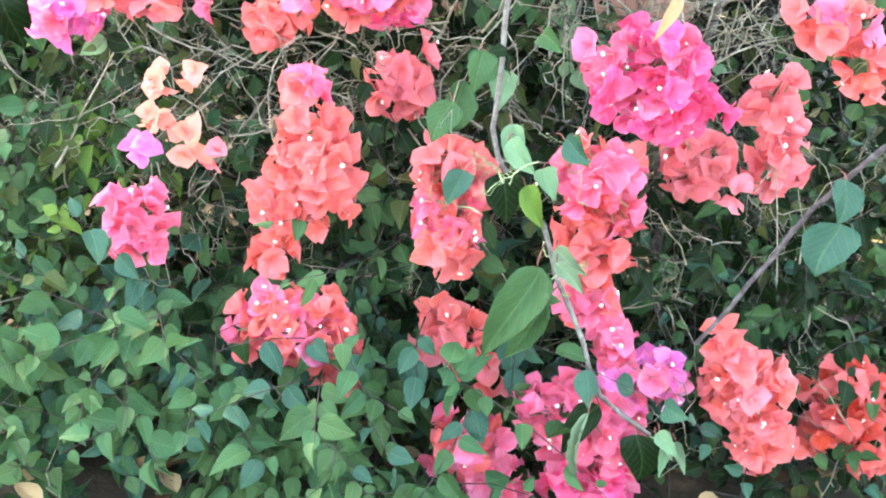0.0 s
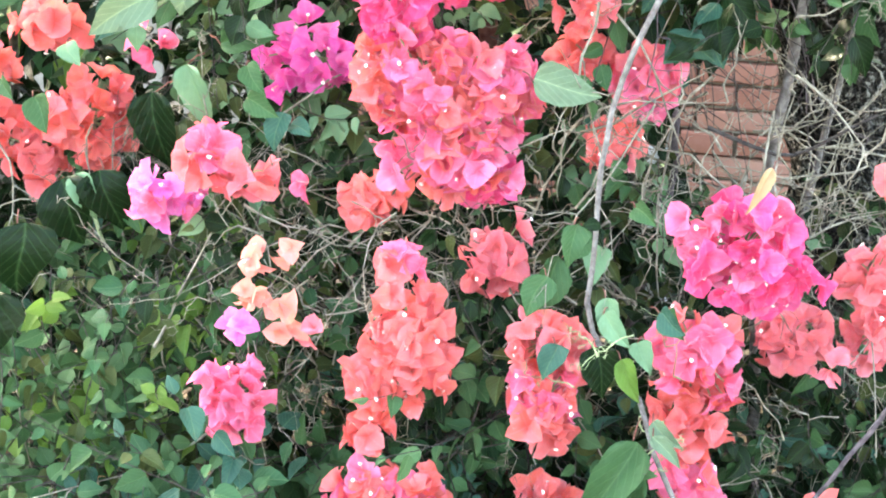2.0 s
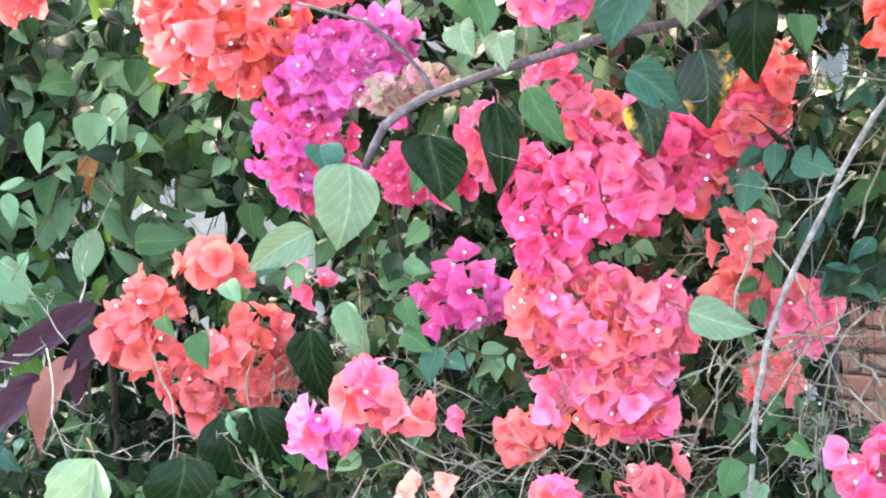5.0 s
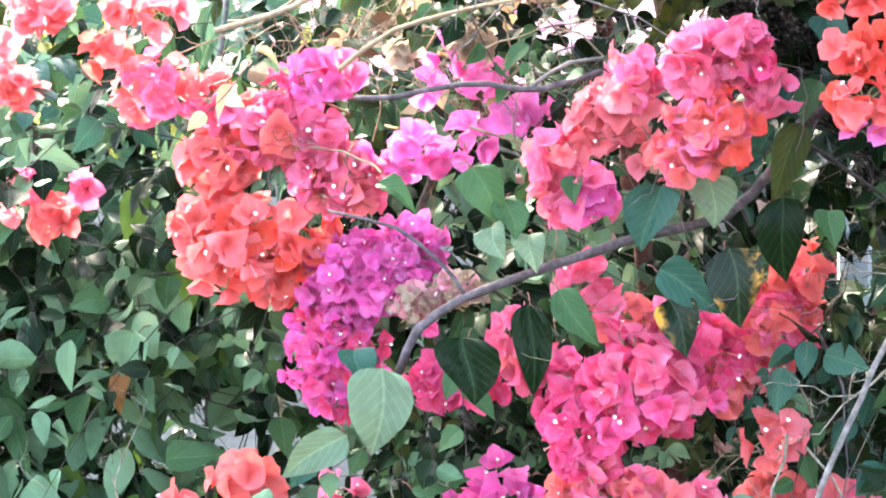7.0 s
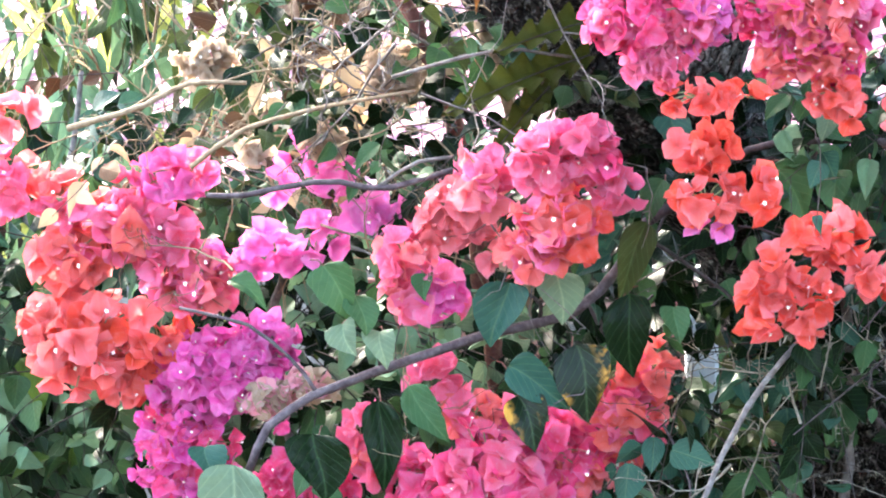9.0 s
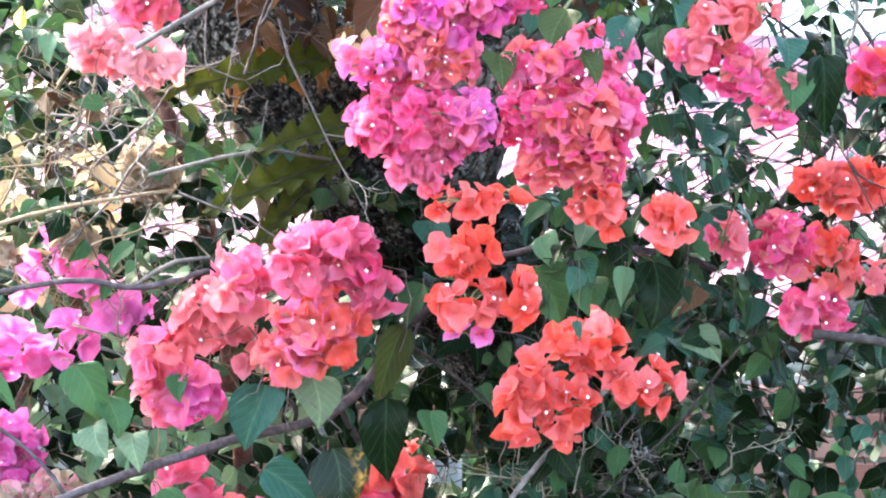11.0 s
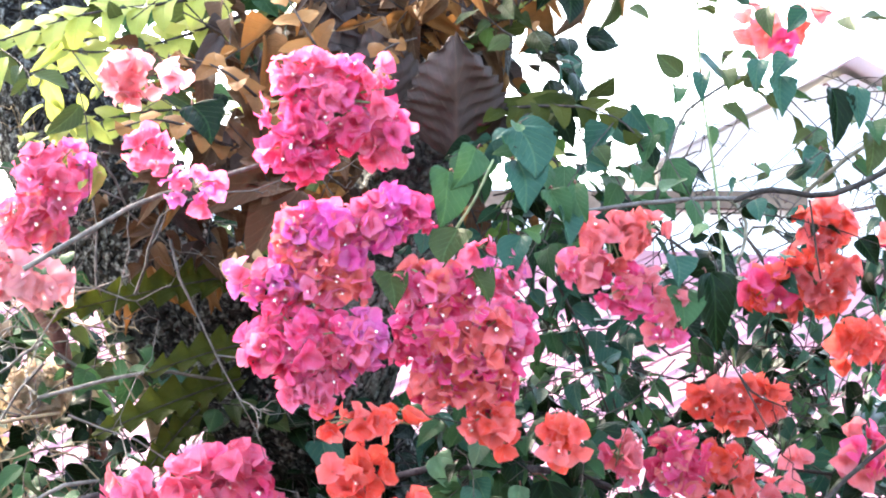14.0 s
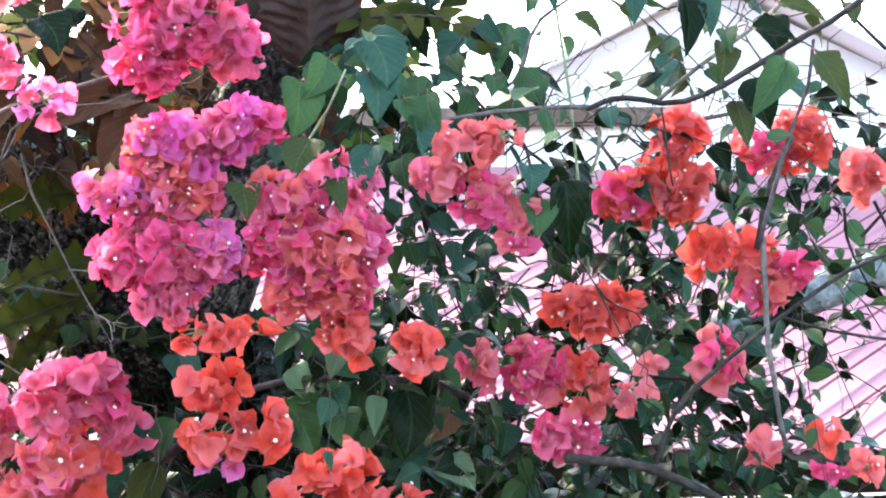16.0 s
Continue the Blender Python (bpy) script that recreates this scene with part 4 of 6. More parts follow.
frond(green_fern, [(0.325, 2.820, 1.948), (0.378, 2.720, 1.932), (0.403, 2.700, 1.900), (0.403, 2.700, 1.864)], 0.035, "yellow", 6, 5)
# bright yellow leaf colour puts the sunlight into these fronds
lit_fern = thing("fern", *LIT_FERN, "sunlit yellow-green fern fronds on the upper trunk", "fern", "ferns on the trunk")
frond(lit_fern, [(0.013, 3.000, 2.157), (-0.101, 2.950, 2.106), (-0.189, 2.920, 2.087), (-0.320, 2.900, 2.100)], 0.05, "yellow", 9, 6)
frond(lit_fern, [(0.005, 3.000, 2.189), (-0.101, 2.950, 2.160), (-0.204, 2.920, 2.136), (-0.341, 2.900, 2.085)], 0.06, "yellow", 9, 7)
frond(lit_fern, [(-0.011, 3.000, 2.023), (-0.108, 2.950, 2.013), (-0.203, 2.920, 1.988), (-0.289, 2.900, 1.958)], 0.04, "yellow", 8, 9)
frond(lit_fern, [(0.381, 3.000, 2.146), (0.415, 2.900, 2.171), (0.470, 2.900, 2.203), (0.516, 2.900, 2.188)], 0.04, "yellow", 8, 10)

# a thin dead stake among the dried twigs
stake = thing("dead_stem", *STAKE, 0.0, "dead reddish-brown stem leaning in the hedge", "stem")
branch(stake, "red", 0.02, 0.012, (STAKE[0], STAKE[1], -0.03), (STAKE[0] - 0.02, STAKE[1], 0.6), (-0.189, 3.350, 1.537), (-0.222, 3.300, 1.644), (-0.277, 3.300, 1.770), (-0.325, 3.300, 1.904), name="stem")
branch(stake, "tan", 0.012, 0.010, (-0.094, 3.400, 1.246), (-0.096, 3.350, 1.504), (-0.113, 3.300, 1.604), (-0.156, 3.300, 1.729), name="stem")
post = new("post", mesh_of("post", *box(POST_AT[0] - 0.03, POST_AT[0] + 0.03, POST_AT[1], POST_AT[1] + 0.11, -0.05, POST_AT[2]), POST, False))
tagged(post, "weathered white painted fence post behind the hedge", "post")
bev = post.modifiers.new("edge", "BEVEL")
bev.width = 0.008

back_shrub = thing("tall_shrub", -1.0, 4.7, 0.0, "tall shrub with long hanging yellow-green leaves", "shrub")
purple_plant = thing("cordyline", -1.05, 3.75, 0.0, "cordyline with broad purple and copper leaves", "plant")
# stems from the soil
branch(coral_hedge, "purple", 0.0091, 0.0058, (0.150,3.500,-0.020), (0.130,3.480,0.300), (0.200,3.450,0.700), (0.100,3.400,1.100), (-0.050,3.350,1.400))
branch(coral_hedge, "grey", 0.0074, 0.0050, (0.200,3.500,-0.020), (0.350,3.450,0.350), (0.450,3.450,0.800), (0.500,3.400,1.200))
branch(left_spray, "grey", 0.0074, 0.0050, (-0.750,3.800,-0.020), (-0.720,3.800,0.400), (-0.650,3.760,0.800), (-0.600,3.720,1.050))
branch(magenta_bush, "grey", 0.0099, 0.0066, (-0.300,3.600,-0.020), (-0.330,3.580,0.500), (-0.420,3.500,0.900), (-0.500,3.420,1.200), (-0.450,3.350,1.400))
branch(climber, "grey", 0.0099, 0.0066, (0.350,3.300,-0.020), (0.330,3.300,0.600), (0.380,3.200,1.200), (0.300,3.100,1.700), (0.350,3.000,1.950))
branch(red_bush, "grey", 0.0083, 0.0058, (0.750,3.400,-0.020), (0.700,3.380,0.600), (0.660,3.300,1.100), (0.600,3.200,1.500), (0.700,3.050,1.700))
branch(low_shrub, "green", 0.0066, 0.0033, (-0.500,3.400,-0.020), (-0.480,3.380,0.250), (-0.400,3.300,0.500))
branch(low_shrub, "green", 0.0058, 0.0033, (-0.520,3.400,-0.020), (-0.620,3.350,0.300), (-0.700,3.300,0.600))
branch(oval_shrub, "grey", 0.0108, 0.0050, (-1.000,4.000,-0.020), (-0.980,3.980,0.700), (-0.950,3.900,1.300), (-0.900,3.900,1.700))
# clusters of the coral hedge
bloom(coral_hedge, -0.419, 2.850, 0.472, 0.045, 0.051, "pink")
bloom(coral_hedge, -0.175, 2.850, 0.565, 0.055, 0.088, "coral orange")
bloom(coral_hedge, -0.196, 2.850, 0.675, 0.033, 0.032, "coral pink")
bloom(coral_hedge, -0.235, 2.850, 0.493, 0.032, 0.042, "coral")
bloom(coral_hedge, -0.234, 2.850, 0.430, 0.026, 0.031, "coral")
bloom(coral_hedge, -0.206, 2.850, 0.326, 0.088, 0.056, "coral pink")
bloom(coral_hedge, -0.150, 2.850, 0.290, 0.046, 0.049, "orange coral")
bloom(coral_hedge, -0.066, 3.000, 0.633, 0.044, 0.054, "salmon")
bloom(coral_hedge, 0.015, 2.850, 0.565, 0.058, 0.042, "salmon coral")
bloom(coral_hedge, 0.009, 2.850, 0.483, 0.046, 0.065, "pink coral")
bloom(coral_hedge, 0.206, 2.850, 0.553, 0.058, 0.063, "pink coral")
bloom(coral_hedge, 0.204, 2.850, 0.467, 0.052, 0.046, "coral")
bloom(coral_hedge, 0.202, 2.850, 0.383, 0.036, 0.039, "coral pink")
bloom(coral_hedge, 0.237, 2.850, 0.325, 0.031, 0.031, "pink")
bloom(coral_hedge, 0.263, 2.850, 0.711, 0.084, 0.069, "pink hotpink")
bloom(coral_hedge, 0.301, 2.850, 0.662, 0.064, 0.042, "hotpink")
bloom(coral_hedge, 0.349, 2.950, 0.552, 0.055, 0.043, "salmon")
bloom(coral_hedge, 0.453, 2.950, 0.639, 0.038, 0.049, "salmon")
bloom(coral_hedge, 0.453, 2.950, 0.556, 0.035, 0.054, "salmon", fill=0.8)
bloom(coral_hedge, 0.392, 2.850, 0.548, 0.018, 0.018, "salmon", fill=0.6)
bloom(coral_hedge, 0.018, 2.900, 0.301, 0.045, 0.049, "coral salmon")
bloom(coral_hedge, 0.060, 2.900, 0.241, 0.048, 0.026, "coral salmon", fill=0.6)
bloom(coral_hedge, 0.205, 2.850, 0.201, 0.092, 0.068, "pink")
bloom(coral_hedge, 0.048, 2.850, 0.154, 0.051, 0.048, "pink coral")
bloom(coral_hedge, 0.083, 2.850, 0.097, 0.053, 0.039, "pink")
bloom(coral_hedge, 0.219, 2.850, 0.108, 0.065, 0.045, "pink hotpink")
bloom(coral_hedge, 0.288, 2.850, 0.267, 0.048, 0.040, "lilac pink")
bloom(coral_hedge, 0.400, 2.850, 0.332, 0.032, 0.030, "coral", fill=0.8)
bloom(coral_hedge, 0.426, 2.850, 0.264, 0.057, 0.053, "coral salmon")
bloom(coral_hedge, 0.461, 2.850, 0.182, 0.044, 0.045, "coral")
bloom(coral_hedge, 0.595, 2.950, 0.193, 0.055, 0.063, "coral red")
bloom(coral_hedge, 0.640, 2.950, 0.117, 0.034, 0.034, "coral")
bloom(coral_hedge, 0.543, 2.950, 0.140, 0.025, 0.023, "coral")
bloom(coral_hedge, 0.501, 2.850, 0.791, 0.057, 0.035, "coral pink")
bloom(coral_hedge, 0.548, 2.850, 0.739, 0.036, 0.035, "coral orange")
bloom(coral_hedge, -0.385, 2.850, 0.672, 0.017, 0.017, "peach", fill=0.6, size=0.0090)
bloom(coral_hedge, -0.340, 2.850, 0.685, 0.017, 0.017, "peach", fill=0.6, size=0.0090)
bloom(coral_hedge, -0.395, 2.850, 0.623, 0.017, 0.018, "peach", fill=0.6, size=0.0090)
bloom(coral_hedge, -0.353, 2.850, 0.606, 0.015, 0.015, "peach", fill=0.6, size=0.0090)
bloom(coral_hedge, -0.350, 2.850, 0.566, 0.019, 0.019, "peach", fill=0.6, size=0.0090)
bloom(coral_hedge, -0.308, 2.850, 0.571, 0.019, 0.021, "salmon", fill=0.6, size=0.0090)
bloom(coral_hedge, -0.412, 2.850, 0.572, 0.014, 0.012, "lilac", fill=0.6, size=0.0090)
bloom(coral_hedge, -0.131, 3.000, 1.068, 0.085, 0.073, "hotpink pink", size=0.0100)
bloom(coral_hedge, -0.211, 3.000, 0.996, 0.053, 0.051, "hotpink", size=0.0100)
bloom(coral_hedge, -0.174, 3.000, 0.886, 0.084, 0.082, "coral pink", size=0.0100)
bloom(coral_hedge, -0.126, 3.000, 0.799, 0.085, 0.072, "pink coral", size=0.0100)
bloom(coral_hedge, -0.229, 3.000, 0.900, 0.041, 0.063, "orange coral", size=0.0100)
bloom(coral_hedge, -0.239, 3.000, 0.722, 0.049, 0.038, "orange coral", size=0.0100)
bloom(coral_hedge, -0.065, 3.000, 0.889, 0.062, 0.061, "pink salmon", size=0.0100)
bloom(coral_hedge, -0.085, 3.000, 0.760, 0.043, 0.041, "pink hotpink", size=0.0100)
bloom(coral_hedge, 0.043, 3.000, 0.999, 0.043, 0.031, "coral salmon", fill=0.8, size=0.0100)
bloom(coral_hedge, 0.050, 3.100, 0.904, 0.048, 0.035, "coral", size=0.0100)
bloom(coral_hedge, 0.131, 3.100, 0.873, 0.050, 0.053, "pink salmon", size=0.0100)
bloom(coral_hedge, 0.095, 3.100, 0.782, 0.047, 0.029, "coral", size=0.0100)
bloom(coral_hedge, -0.536, 3.000, 0.719, 0.047, 0.037, "lilac pink")
bloom(coral_hedge, -0.471, 3.000, 0.771, 0.037, 0.045, "pink coral")
bloom(coral_hedge, -0.419, 3.000, 0.744, 0.038, 0.037, "salmon", fill=0.7)
bloom(coral_hedge, -0.335, 3.000, 0.738, 0.021, 0.019, "pink", fill=0.8)
bloom(coral_hedge, -0.355, 3.200, 0.879, 0.062, 0.052, "magenta", fill=0.8)
bloom(coral_hedge, -0.583, 3.200, 0.884, 0.034, 0.022, "pink")
# the orange-coral spray and the magenta bush
bloom(left_spray, -0.760, 3.300, 0.891, 0.058, 0.037, "orange")
bloom(left_spray, -0.859, 3.300, 0.824, 0.046, 0.044, "orange coral")
bloom(left_spray, -0.883, 3.300, 0.765, 0.050, 0.048, "coral orange")
bloom(left_spray, -0.800, 3.300, 0.700, 0.046, 0.050, "coral")
bloom(left_spray, -0.700, 3.300, 0.744, 0.065, 0.067, "coral orange")
bloom(left_spray, -0.765, 3.300, 0.656, 0.050, 0.023, "coral")
bloom(magenta_bush, -0.531, 3.150, 1.211, 0.097, 0.071, "magenta", size=0.0070)
bloom(magenta_bush, -0.587, 3.150, 1.112, 0.070, 0.063, "magenta hotpink", size=0.0070)
bloom(magenta_bush, -0.472, 3.150, 1.252, 0.049, 0.048, "magenta lilac", size=0.0070)
bloom(magenta_bush, -0.434, 3.150, 1.055, 0.041, 0.043, "hotpink", size=0.0070)
bloom(magenta_bush, -0.559, 3.150, 1.046, 0.066, 0.041, "hotpink magenta", size=0.0070)
bloom(magenta_bush, -0.683, 3.150, 1.431, 0.071, 0.055, "coral pink", size=0.0118)
bloom(magenta_bush, -0.747, 3.150, 1.386, 0.062, 0.048, "orange coral", size=0.0118)
bloom(magenta_bush, -0.724, 3.150, 1.266, 0.090, 0.072, "coral coral red", size=0.0118)
bloom(magenta_bush, -0.779, 3.150, 1.291, 0.047, 0.038, "coral orange", size=0.0118)
bloom(magenta_bush, -0.622, 3.150, 1.261, 0.048, 0.050, "coral coral red", size=0.0118)
bloom(magenta_bush, -0.603, 3.150, 1.397, 0.056, 0.064, "pink", size=0.0100)
bloom(magenta_bush, -0.674, 3.150, 1.203, 0.040, 0.030, "coral red", size=0.0100)
bloom(magenta_bush, -0.597, 3.150, 1.496, 0.048, 0.035, "hotpink lilac", size=0.0100)
bloom(magenta_bush, -0.669, 3.150, 1.481, 0.031, 0.028, "pink", size=0.0100)
bloom(magenta_bush, -0.560, 3.150, 1.508, 0.023, 0.030, "pink", size=0.0100)
bloom(magenta_bush, -0.762, 3.150, 1.478, 0.043, 0.033, "pink coral", size=0.0100)
bloom(magenta_bush, -0.848, 3.150, 1.496, 0.049, 0.047, "coral pink", size=0.0100)
bloom(magenta_bush, -0.824, 3.150, 1.595, 0.033, 0.030, "coral salmon", size=0.0100)
bloom(magenta_bush, -0.888, 3.150, 1.609, 0.032, 0.027, "coral", size=0.0100)
bloom(magenta_bush, -0.915, 3.150, 1.543, 0.032, 0.029, "coral red", size=0.0100)
bloom(magenta_bush, -1.009, 3.150, 1.612, 0.048, 0.036, "salmon", size=0.0100)
bloom(magenta_bush, -1.055, 3.150, 1.495, 0.034, 0.032, "coral", size=0.0100)
bloom(magenta_bush, -1.076, 3.150, 1.559, 0.021, 0.017, "salmon", size=0.0100)
bloom(magenta_bush, -1.124, 3.400, 1.338, 0.024, 0.022, "pink", fill=0.8, size=0.0100)
bloom(magenta_bush, -1.139, 3.400, 1.302, 0.026, 0.024, "salmon", fill=0.8, size=0.0100)
bloom(magenta_bush, -1.078, 3.400, 1.292, 0.035, 0.035, "coral", size=0.0100)
bloom(magenta_bush, -1.030, 3.400, 1.337, 0.016, 0.018, "pink", fill=0.8, size=0.0100)
bloom(magenta_bush, -0.418, 3.150, 1.538, 0.023, 0.020, "lilac", fill=0.8, size=0.0100)
bloom(magenta_bush, -0.365, 3.150, 1.504, 0.046, 0.033, "lilac", fill=0.6, size=0.0100)
bloom(magenta_bush, -0.305, 3.150, 1.447, 0.034, 0.031, "lilac", fill=0.8, size=0.0100)
bloom(magenta_bush, -0.383, 3.150, 1.415, 0.034, 0.034, "lilac", fill=0.6, size=0.0100)
bloom(magenta_bush, -0.462, 3.150, 1.391, 0.047, 0.039, "lilac", fill=0.7, size=0.0100)
bloom(magenta_bush, -0.520, 3.150, 1.376, 0.031, 0.026, "lilac pink", fill=0.6, size=0.0100)
bloom(magenta_bush, -0.562, 3.150, 1.351, 0.054, 0.056, "salmon pink", fill=0.8, size=0.0100)
bloom(magenta_bush, -0.444, 3.150, 1.481, 0.023, 0.021, "lilac", fill=0.7, size=0.0100)
bloom(magenta_bush, -0.175, 2.900, 1.440, 0.046, 0.051, "salmon", fill=0.9, size=0.0100)
bloom(magenta_bush, -0.239, 2.900, 1.388, 0.036, 0.042, "salmon pink", size=0.0100)
bloom(magenta_bush, -0.243, 2.900, 1.336, 0.033, 0.029, "salmon pink", size=0.0100)
bloom(magenta_bush, -0.191, 2.900, 1.339, 0.036, 0.037, "magenta pink", size=0.0100)
bloom(magenta_bush, -0.046, 2.800, 1.510, 0.051, 0.042, "pink", size=0.0100)
bloom(magenta_bush, 0.011, 2.800, 1.520, 0.040, 0.040, "pink hotpink", size=0.0100)
bloom(magenta_bush, -0.032, 2.800, 1.424, 0.053, 0.051, "coral pink red", size=0.0100)
bloom(magenta_bush, -0.068, 2.800, 1.396, 0.036, 0.036, "pink coral", size=0.0100)
bloom(magenta_bush, -0.127, 2.850, 1.483, 0.037, 0.041, "salmon pink", size=0.0100)
bloom(magenta_bush, 0.039, 2.800, 1.473, 0.032, 0.029, "pink", size=0.0100)
bloom(magenta_bush, -0.108, 2.900, 1.394, 0.037, 0.037, "salmon dry", fill=0.5, size=0.0100)
bloom(magenta_bush, -0.157, 3.050, 1.163, 0.051, 0.033, "coral pink", size=0.0100)
bloom(magenta_bush, -0.057, 3.050, 1.109, 0.060, 0.052, "hotpink", size=0.0100)
bloom(magenta_bush, 0.044, 3.050, 1.148, 0.060, 0.057, "pink coral hotpink", size=0.0100)
bloom(magenta_bush, 0.091, 3.050, 1.225, 0.031, 0.039, "pink coral", size=0.0100)
bloom(magenta_bush, -0.319, 3.050, 1.148, 0.025, 0.032, "pink", size=0.0100)
bloom(magenta_bush, -0.215, 3.050, 1.218, 0.038, 0.033, "pink", size=0.0100)
bloom(magenta_bush, -0.252, 3.050, 1.076, 0.040, 0.044, "hotpink", size=0.0100)
# dried clusters
bloom(magenta_bush, -0.534, 3.100, 1.661, 0.040, 0.032, "dry", fill=1.1, size=0.0058)
bloom(magenta_bush, -0.269, 3.100, 1.644, 0.044, 0.040, "dry", fill=1.1, size=0.0058)
bloom(magenta_bush, -0.472, 3.100, 1.536, 0.021, 0.021, "dry", fill=1.1, size=0.0058)
bloom(magenta_bush, -0.367, 3.100, 1.546, 0.032, 0.024, "dry", fill=1.1, size=0.0058)
bloom(magenta_bush, -0.454, 3.100, 1.179, 0.040, 0.027, "dry pale", fill=1.1, size=0.0058)
bloom(magenta_bush, -0.397, 3.100, 1.198, 0.040, 0.024, "pale dry", size=0.0058)
# red clusters in front of the trunk
bloom(red_bush, 0.147, 2.700, 1.516, 0.038, 0.029, "red coral red", fill=0.85, size=0.0100)
bloom(red_bush, 0.153, 2.700, 1.457, 0.040, 0.031, "red coral", fill=0.85, size=0.0100)
bloom(red_bush, 0.216, 2.700, 1.466, 0.027, 0.036, "red coral red", fill=0.8, size=0.0100)
bloom(red_bush, 0.298, 2.700, 1.410, 0.045, 0.032, "red coral red", fill=0.85, size=0.0100)
bloom(red_bush, 0.227, 2.700, 1.358, 0.035, 0.035, "red coral", fill=0.85, size=0.0100)
bloom(red_bush, 0.212, 2.700, 1.317, 0.025, 0.025, "red coral red", fill=0.85, size=0.0100)
bloom(red_bush, 0.271, 2.700, 1.327, 0.039, 0.034, "red coral red", fill=0.85, size=0.0100)
bloom(red_bush, 0.363, 2.700, 1.357, 0.045, 0.032, "red coral red", fill=0.85, size=0.0100)
bloom(red_bush, 0.175, 2.700, 1.581, 0.052, 0.021, "red coral red", fill=0.6, size=0.0100)
bloom(red_bush, 0.160, 2.700, 1.415, 0.034, 0.017, "lilac", fill=0.6, size=0.0100)
# the climber on the trunk
bloom(climber, 0.108, 2.550, 1.949, 0.072, 0.050, "hotpink pink", size=0.0082)
bloom(climber, 0.075, 2.550, 1.895, 0.040, 0.038, "hotpink", size=0.0082)
bloom(climber, 0.174, 2.550, 1.916, 0.032, 0.038, "pink hotpink", size=0.0082)
bloom(climber, 0.088, 2.550, 1.985, 0.047, 0.027, "pink", size=0.0082)
bloom(climber, 0.108, 2.550, 1.795, 0.057, 0.038, "pink magenta", size=0.0082)
bloom(climber, 0.171, 2.550, 1.812, 0.037, 0.038, "magenta pink", size=0.0082)
bloom(climber, 0.075, 2.550, 1.789, 0.032, 0.038, "coral pink hotpink", size=0.0082)
bloom(climber, 0.210, 2.550, 1.819, 0.024, 0.024, "hotpink", size=0.0082)
bloom(climber, 0.049, 2.550, 1.739, 0.048, 0.026, "pink lilac", size=0.0082)
bloom(climber, 0.108, 2.550, 1.743, 0.051, 0.035, "pink coral", size=0.0082)
bloom(climber, 0.075, 2.550, 1.667, 0.063, 0.048, "hotpink pink", size=0.0082)
bloom(climber, 0.088, 2.550, 1.615, 0.039, 0.022, "pink", size=0.0082)
bloom(climber, 0.036, 2.550, 1.670, 0.031, 0.031, "pink hotpink", size=0.0082)
bloom(climber, 0.144, 2.550, 1.670, 0.038, 0.038, "pink lilac", size=0.0082)
bloom(climber, 0.236, 2.550, 1.730, 0.051, 0.037, "pink hotpink coral", size=0.0082)
bloom(climber, 0.272, 2.550, 1.664, 0.057, 0.050, "pink coral hotpink", size=0.0082)
bloom(climber, 0.219, 2.550, 1.671, 0.037, 0.031, "hotpink", size=0.0082)
bloom(climber, 0.239, 2.550, 1.618, 0.037, 0.024, "hotpink coral", size=0.0082)
bloom(climber, 0.315, 2.550, 1.687, 0.033, 0.041, "pink hotpink", size=0.0082)
bloom(climber, 0.292, 2.550, 1.618, 0.032, 0.032, "coral hotpink", size=0.0082)
bloom(climber, 0.286, 2.550, 1.780, 0.015, 0.013, "pink", fill=0.8, size=0.0082)
bloom(climber, 0.319, 2.550, 1.750, 0.025, 0.020, "lilac pink", fill=0.8, size=0.0082)
bloom(climber, 0.298, 2.550, 1.576, 0.035, 0.028, "red coral red", fill=0.85, size=0.0082)
bloom(climber, 0.377, 2.550, 1.556, 0.026, 0.028, "red coral red", fill=0.85, size=0.0082)
bloom(climber, -0.226, 2.800, 1.904, 0.049, 0.039, "pink lilac", size=0.0082)
bloom(climber, -0.250, 2.800, 1.846, 0.042, 0.036, "pink salmon", size=0.0082)
bloom(climber, -0.306, 2.800, 1.781, 0.040, 0.033, "salmon pale", fill=0.8, size=0.0082)
bloom(climber, -0.242, 2.800, 1.764, 0.043, 0.032, "pale", fill=0.7, size=0.0082)
bloom(climber, -0.049, 2.550, 1.851, 0.039, 0.026, "pink lilac", fill=0.45, size=0.0082)
bloom(climber, -0.102, 2.550, 1.896, 0.029, 0.025, "pink", fill=0.7, size=0.0082)
bloom(climber, -0.125, 2.550, 1.979, 0.031, 0.033, "pale salmon", fill=0.7, size=0.0082)
bloom(climber, -0.070, 2.550, 1.980, 0.019, 0.019, "pale pink", fill=0.8, size=0.0082)
bloom(climber, 0.144, 2.550, 1.576, 0.056, 0.020, "red coral red", fill=0.6, size=0.0082)
bloom(climber, 0.440, 2.550, 1.791, 0.037, 0.029, "coral salmon", fill=0.8, size=0.0082)
bloom(climber, 0.487, 2.550, 1.804, 0.025, 0.021, "coral", fill=0.8, size=0.0082)
bloom(climber, 0.406, 2.550, 1.757, 0.031, 0.024, "salmon pink", fill=0.8, size=0.0082)
bloom(climber, 0.466, 2.550, 1.731, 0.036, 0.029, "hotpink salmon", fill=0.8, size=0.0082)
bloom(climber, 0.505, 2.550, 1.695, 0.024, 0.029, "salmon hotpink", fill=0.8, size=0.0082)
